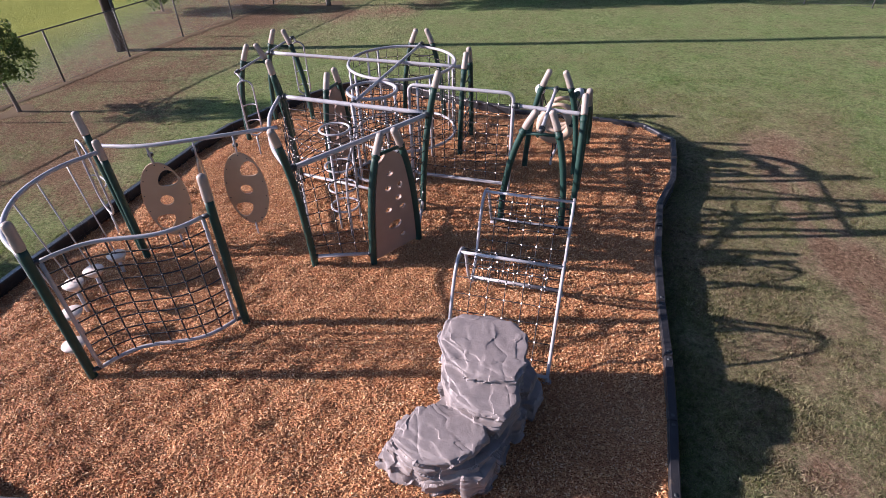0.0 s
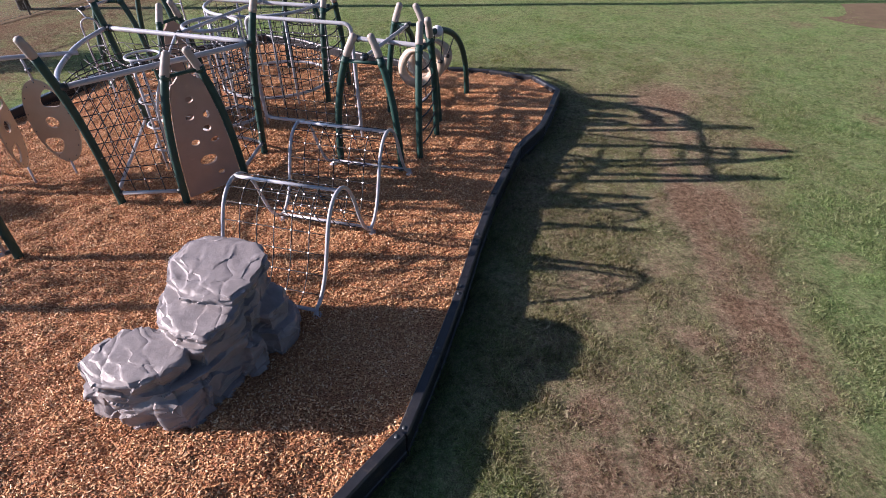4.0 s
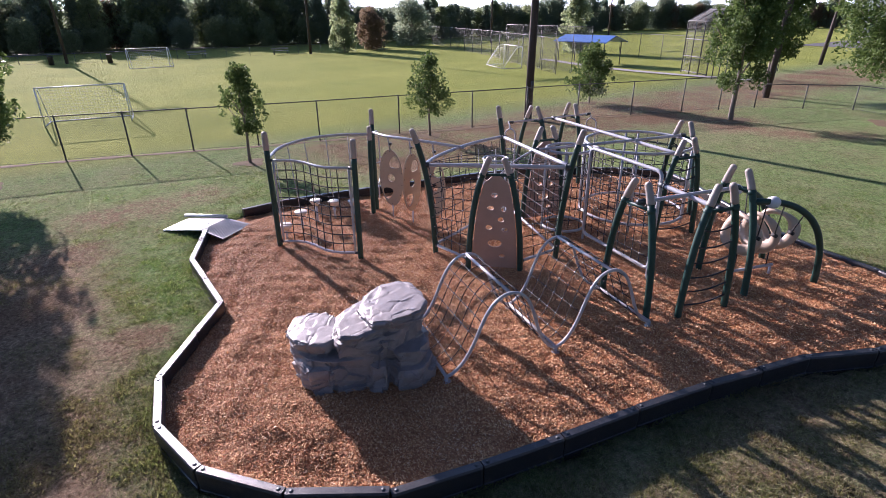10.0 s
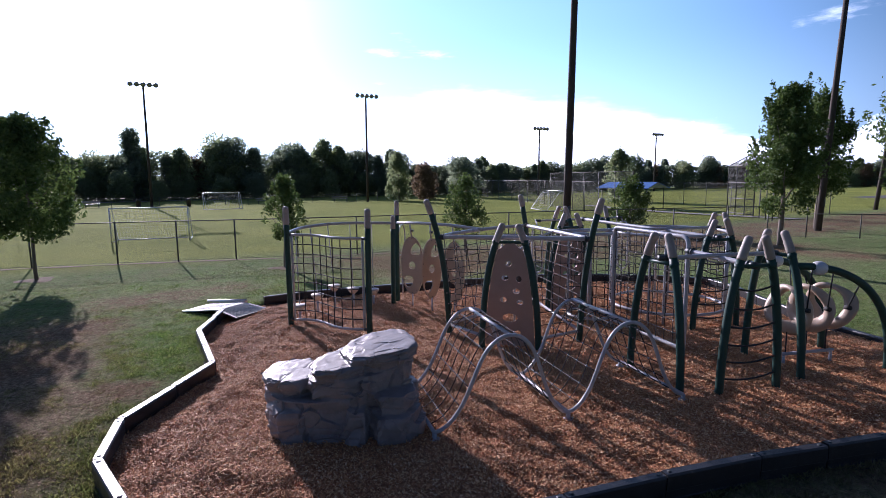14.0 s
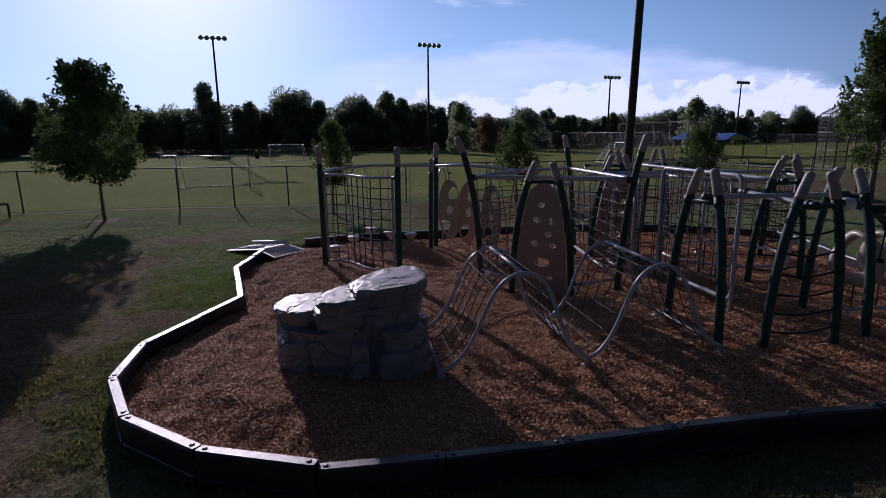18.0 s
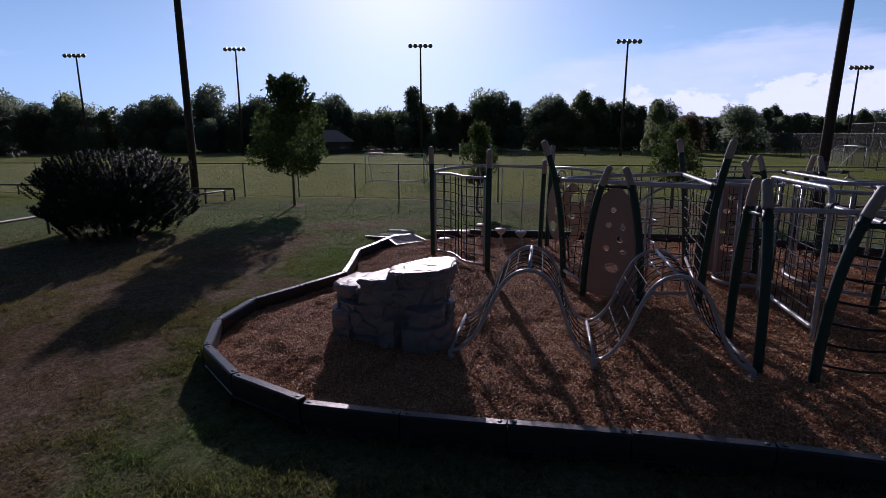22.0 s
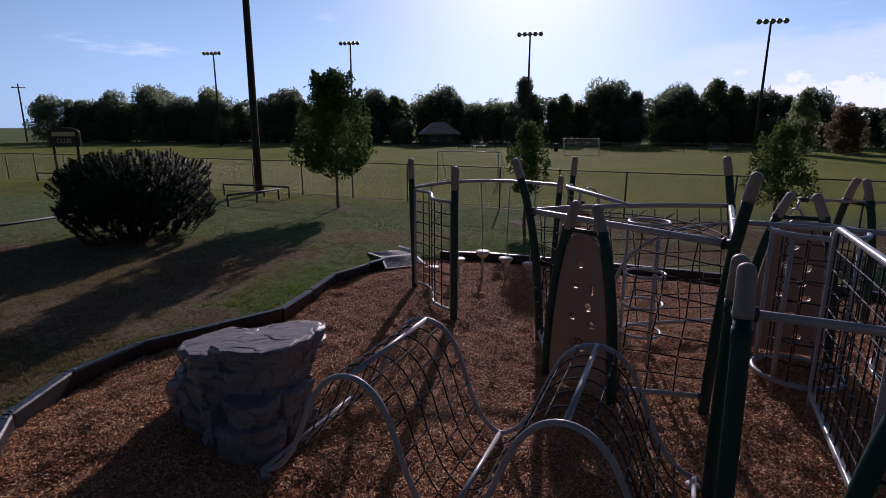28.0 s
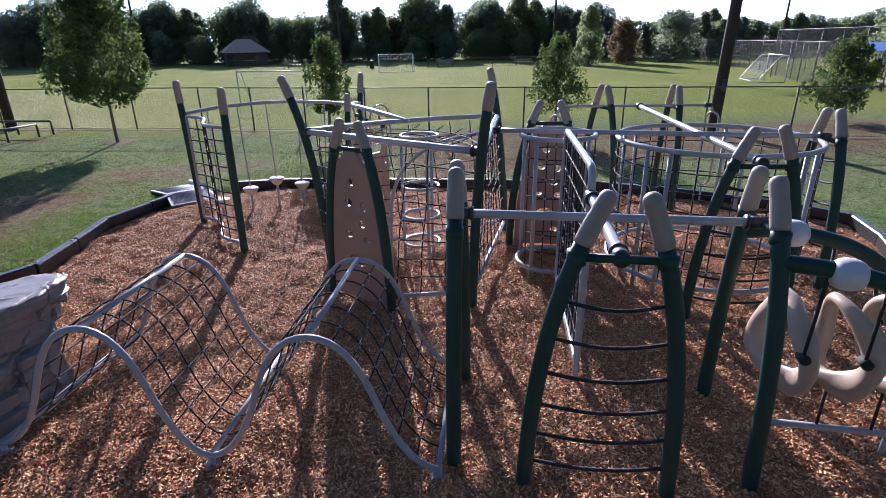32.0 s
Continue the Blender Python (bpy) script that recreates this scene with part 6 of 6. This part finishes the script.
def back_p(u, v):
    """Up the panel to 4.2 m, then out along the hood."""
    p = ka.lerp(kb, u)
    return p + Vector((0, 0, 4.2 * v)) if v <= 1 else p + kin * (v - 1) + Vector((0, 0, 4.2 + 0.9 * (v - 1)))


for u in (0, 0.33, 0.67, 1):
    tubes("frame_pipe", [rounded([back_p(u, 0) - Vector((0, 0, 0.1)), back_p(u, 1), back_p(u, 2)], 0.15, 3)], 0.055, M_GALV, back, 6)
for v in (0.03, 0.33, 0.66, 1.0, 2.0):
    tubes("cross_pipe", [[back_p(0, v), back_p(1, v)]], 0.04, M_GALV, back, 6)
wires = [[back_p(k / 40, 0.02), back_p(k / 40, 1), back_p(k / 40, 2)] for k in range(41)] + [[back_p(0, k / 40), back_p(1, k / 40)] for k in range(81)]
tubes("wire_mesh", wires, 0.006, M_GALV, back, 3)
for k in range(3):
    wing = kb + (kb - ka).normalized() * (0.9 * (k + 1)) + Vector((0.2, -0.4, 0)) * (k + 1)
    tubes("wing_post", [[wing - Vector((0, 0, 0.1)), wing + Vector((0, 0, 2.4))]], 0.045, M_GALV, back, 6)

bld = thing("building", "pale block building with small dark windows beyond the car park", "building")
part("wall", box_bm(-30.5, 128, 4.5, 6, 8, 9, 0), M_WHITEWALL, bld, smooth=False)
part("roof", box_bm(-30.5, 128, 9.15, 6.6, 8.6, 0.3, 0), M_ROOF, bld, smooth=False)
for k in range(3):
    for z in (1.8, 4.5, 7.2):
        win = part("window", box_bm(-32.5 + 2 * k, 123.96, z, 1.1, 0.1, 1.3, 0), M_GLASS, bld, smooth=False)

V = [(-30, 95, 0.0), (60, 80, 0.0), (60, 112, 0.0), (-30, 122, 0.0)]
tagged(mesh_object("car_park", V, [(0, 1, 2, 3)], M_TARMAC), "grey tarmac car park and road beyond the grass", "car park", kind="structure")
path_pts = spline([(-38, 50.5, 0), (-24, 47, 0), (-12, 47.5, 0)], 8)
V, F = [], []
for k, p in enumerate(path_pts):
    V += [(p.x - 0.2, p.y - 0.6, 0.012), (p.x + 0.2, p.y + 0.6, 0.012)]
    if k:
        b = 2 * k
        F.append((b - 2, b, b + 1, b - 1))
tagged(mesh_object("pavement", V, F, M_CONC), "pale concrete path past the ball field", "path", kind="structure")
V, F = [], []
for k in range(31):
    q = 2 * math.pi * k / 30
    V.append((21.8 + 3.2 * math.cos(q) * (1 + 0.1 * math.sin(3 * q)), 22.6 + 2.0 * math.sin(q), float(turf_z(21.8, 22.6)) + 0.012))
tagged(mesh_object("bare_patch", V[:-1], [tuple(range(30))], M_DIRT), "bare pale soil patch in the lawn", "soil", kind="structure")


V, F = [], []
for k in range(41):
    y = -110 + 4 * k
    xx = -95.5 - 1.2 * math.sin(0.05 * y)
    V += [(xx - 1.0, y, 0.012), (xx + 1.0, y, 0.012)]
    if k:
        F.append((2 * k - 2, 2 * k, 2 * k + 1, 2 * k - 1))
tagged(mesh_object("pavement_far", V, F, M_CONC), "pale path along the edge of the woods", "path", kind="structure")


# ---------- bins and benches on the far side of the field ----------
def litter_bin(x, y):
    ob = thing("litter_bin", "dark round litter bin beside the field fence", "bin", "litter bins")
    V, F = tube_data([(x, y, -0.05), (x, y, 0.85), (x, y, 0.95), (x, y, 1.0)], [0.27, 0.31, 0.33, 0.2], 12)
    mesh_object("body", V, F, M_SIGN, ob)
    V, F = tube_data([(x, y, 0.88), (x, y, 0.93)], 0.345, 12)
    mesh_object("rim", V, F, M_GALV, ob)


def bench(x, y, yaw):
    ob = thing("bench", "low pale metal bench beside the field fence", "bench", "field benches")
    m = Matrix.Translation((x, y, 0)) @ Matrix.Rotation(yaw, 4, "Z")
    part("seat", box_bm(0, 0, 0.45, 2.6, 0.28, 0.05, 0.01, None, m), M_LAMP, ob, smooth=False)
    part("backrest", box_bm(0, 0.2, 0.75, 2.6, 0.04, 0.22, 0.01, None, m), M_LAMP, ob, smooth=False)
    for k in (-1.05, 1.05):
        tubes("leg", [[m @ Vector((k, 0.2, 0.8)), m @ Vector((k, 0.15, 0.4)), m @ Vector((k, 0.1, -0.05))]], 0.03, M_GALV, ob, 6)
        tubes("brace", [[m @ Vector((k, -0.14, -0.05)), m @ Vector((k, -0.1, 0.43))]], 0.03, M_GALV, ob, 6)


for bx, by in ((-72.6, 3.2), (-70.6, 9.2)):
    litter_bin(bx, by)
for bx, by, yaw in ((-75.6, -2.5, 1.83), (-71.2, 19.5, 1.7), (-70.0, 30.5, 1.66)):
    bench(bx, by, yaw)


# ---------- low rails and sign ----------
def low_rail(pts, h, label):
    ob = thing("pipe_rail", label, "rail", "low pipe rails")
    P = [Vector((*p, float(turf_z(*p)))) for p in pts]
    tubes("rail", [[p + Vector((0, 0, h)) for p in P]], 0.045, M_GALV, ob, 8)
    for p in P:
        tubes("leg", [[p - Vector((0, 0, 0.2)), p + Vector((0, 0, h))]], 0.045, M_GALV, ob, 8)


low_rail([(3.0, -8.6), (-0.4, -7.8), (-3.2, -6.9), (-6.2, -6.4)], 0.62, "low dark pipe rail along the grass")
low_rail([(-12.4, -4.9), (-13.8, -4.3), (-15.1, -3.9)], 0.5, "low dark pipe rail beside the fence")
low_rail([(-20.4, -24), (-19.9, -20.5), (-19.2, -17), (-18.4, -13.5), (-17.5, -10)], 0.55, "low dark pipe rail along the field fence")
low_rail([(-16.2, -7.6), (-16.0, -5.2), (-15.6, -3.6)], 0.55, "low dark pipe rail beside the fence")

sign = thing("park_sign", "dark wooden club sign board on two posts", "sign")
sx, sy = -21.2, -22.3
for k in (-0.85, 0.85):
    tubes("post", [[(sx - 0.1 * k, sy + k, -0.3), (sx - 0.1 * k, sy + k, 2.6)]], 0.09, M_POLE, sign, 8)
sm_ = Matrix.Translation((sx, sy, 2.75)) @ Matrix.Rotation(radians(97), 4, "Z")
loop = [(-1.1, -0.55), (1.1, -0.55), (1.1, 0.35)] + [(1.1 * math.cos(w), 0.35 + 0.3 * math.sin(w)) for w in [math.pi * k / 10 for k in range(1, 10)]] + [(-1.1, 0.35)]
bmx = plate(loop, [], 0.12)
bmesh.ops.transform(bmx, matrix=sm_, verts=bmx.verts)
part("board", bmx, M_SIGN, sign, smooth=False)
part("lettering_bar", box_bm(0, -0.07, 0.22, 1.6, 0.02, 0.28, 0, None, sm_), M_SIGNTEXT, sign, smooth=False)
cu = bpy.data.curves.new("word", "FONT")
cu.body, cu.size, cu.extrude, cu.align_x = "CLUB", 0.42, 0.01, "CENTER"
tmp = bpy.data.objects.new("word", cu)
me = bpy.data.meshes.new_from_object(tmp)
bpy.data.objects.remove(tmp)
me.transform(sm_ @ Matrix.Translation((0, -0.075, -0.35)) @ Matrix.Rotation(radians(90), 4, "X"))
me.materials.append(M_SIGNTEXT)
wd = new("lettering", me)
wd.parent = sign

# ---------- loose wood chips ----------
rng = np.random.default_rng(3)
N = 470000
x, y = rng.uniform(-5.2, 8.9, N * 2), rng.uniform(2.7, 19.4, N * 2)
ok = inside(x, y)
x, y = x[ok][:N], y[ok][:N]
N = len(x)
z = mulch_z(x, y) + rng.uniform(0.0, 0.022, N)
ang, tilt = rng.uniform(0, 2 * np.pi, N), rng.normal(0, 0.42, N)
ln, wd_, th = rng.uniform(0.009, 0.031, N), rng.uniform(0.0045, 0.0105, N), rng.uniform(0.002, 0.008, N)
d = np.stack([np.cos(ang) * np.cos(tilt), np.sin(ang) * np.cos(tilt), np.sin(tilt)], 1)
s = np.stack([-np.sin(ang), np.cos(ang), rng.normal(0, 0.45, N)], 1)
c = np.stack([x, y, z], 1)
up = np.array([0, 0, 1.0])
V = np.stack([c - d * ln[:, None] + up * th[:, None], c - s * wd_[:, None], c + d * ln[:, None] + up * th[:, None], c + s * wd_[:, None]], 1).reshape(-1, 3)
idx = np.arange(N)[:, None] * 4
F = np.concatenate([idx + [0, 1, 2], idx + [0, 2, 3]], 0)


def tri_mesh(name, V, F, mat):
    me = bpy.data.meshes.new(name)
    me.vertices.add(len(V))
    me.vertices.foreach_set("co", np.ascontiguousarray(V, np.float32).ravel())
    me.loops.add(len(F) * 3)
    me.loops.foreach_set("vertex_index", np.ascontiguousarray(F, np.int32).ravel())
    me.polygons.add(len(F))
    me.polygons.foreach_set("loop_start", np.arange(0, len(F) * 3, 3, dtype=np.int32))
    me.update(calc_edges=True)
    me.validate()
    me.materials.append(mat)
    return new(name, me)


tagged(tri_mesh("wood_chips", V, F, M_CHIPS), "loose orange-brown wood chips scattered over the mulch", "wood chips", kind="stuff")

# ---------- grass blades near the play area ----------
N = 1900000
x, y = 8.5 + rng.normal(0, 7.5, N), 5.0 + rng.normal(0, 8.0, N)
clump = 0.3 * lumps(x, y, 1.1, 1) + 0.5 * lumps(x + 0.3 * y, y - 0.3 * x, 0.33, 2) + 0.2 * lumps(x - 0.7 * y, y + 0.7 * x, 0.12, 4)
for px, py, pr in BARE_SPOTS:
    clump = clump - 0.27 * np.clip(1.3 - np.hypot(x - px, y - py) / pr, 0, 1)
for off in (10.02, 10.64):
    clump = clump - 0.22 * np.clip(1.3 - np.abs(x - 0.07 * y - off + 0.25) / 0.22, 0, 1) * ((y > 4) & (y < 14))
clump = 2.8 * (clump - 0.45)
keep = ~inside(x, y) & (np.hypot(x - 8, y - 6) < 22)
keep &= rng.uniform(0, 1, N) < np.clip(0.62 + 0.55 * clump, 0.12, 0.95)
x, y, clump = x[keep], y[keep], clump[keep]
N = len(x)
z = turf_z(x, y) - 0.004
a = rng.uniform(0, 2 * np.pi, N)
hgt, w = rng.uniform(0.016, 0.048, N) * np.clip(0.8 + 0.7 * clump, 0.3, 1.6), rng.uniform(0.004, 0.009, N)
tuft = rng.uniform(0, 1, N) < 0.10
hgt, w = np.where(tuft, hgt * 1.3, hgt), np.where(tuft, w * 1.9, w)
lean = rng.normal(0, 0.035, (N, 2))
base = np.stack([x, y, z], 1)
sd = np.stack([np.cos(a) * w, np.sin(a) * w, np.zeros(N)], 1)
tip = base + np.stack([lean[:, 0], lean[:, 1], hgt], 1)
V = np.stack([base - sd, base + sd, tip], 1).reshape(-1, 3)
F = np.arange(3 * N).reshape(-1, 3)
tagged(tri_mesh("grass_blades", V, F, M_BLADES), "short mown grass blades, green and straw-coloured", "grass", kind="stuff")
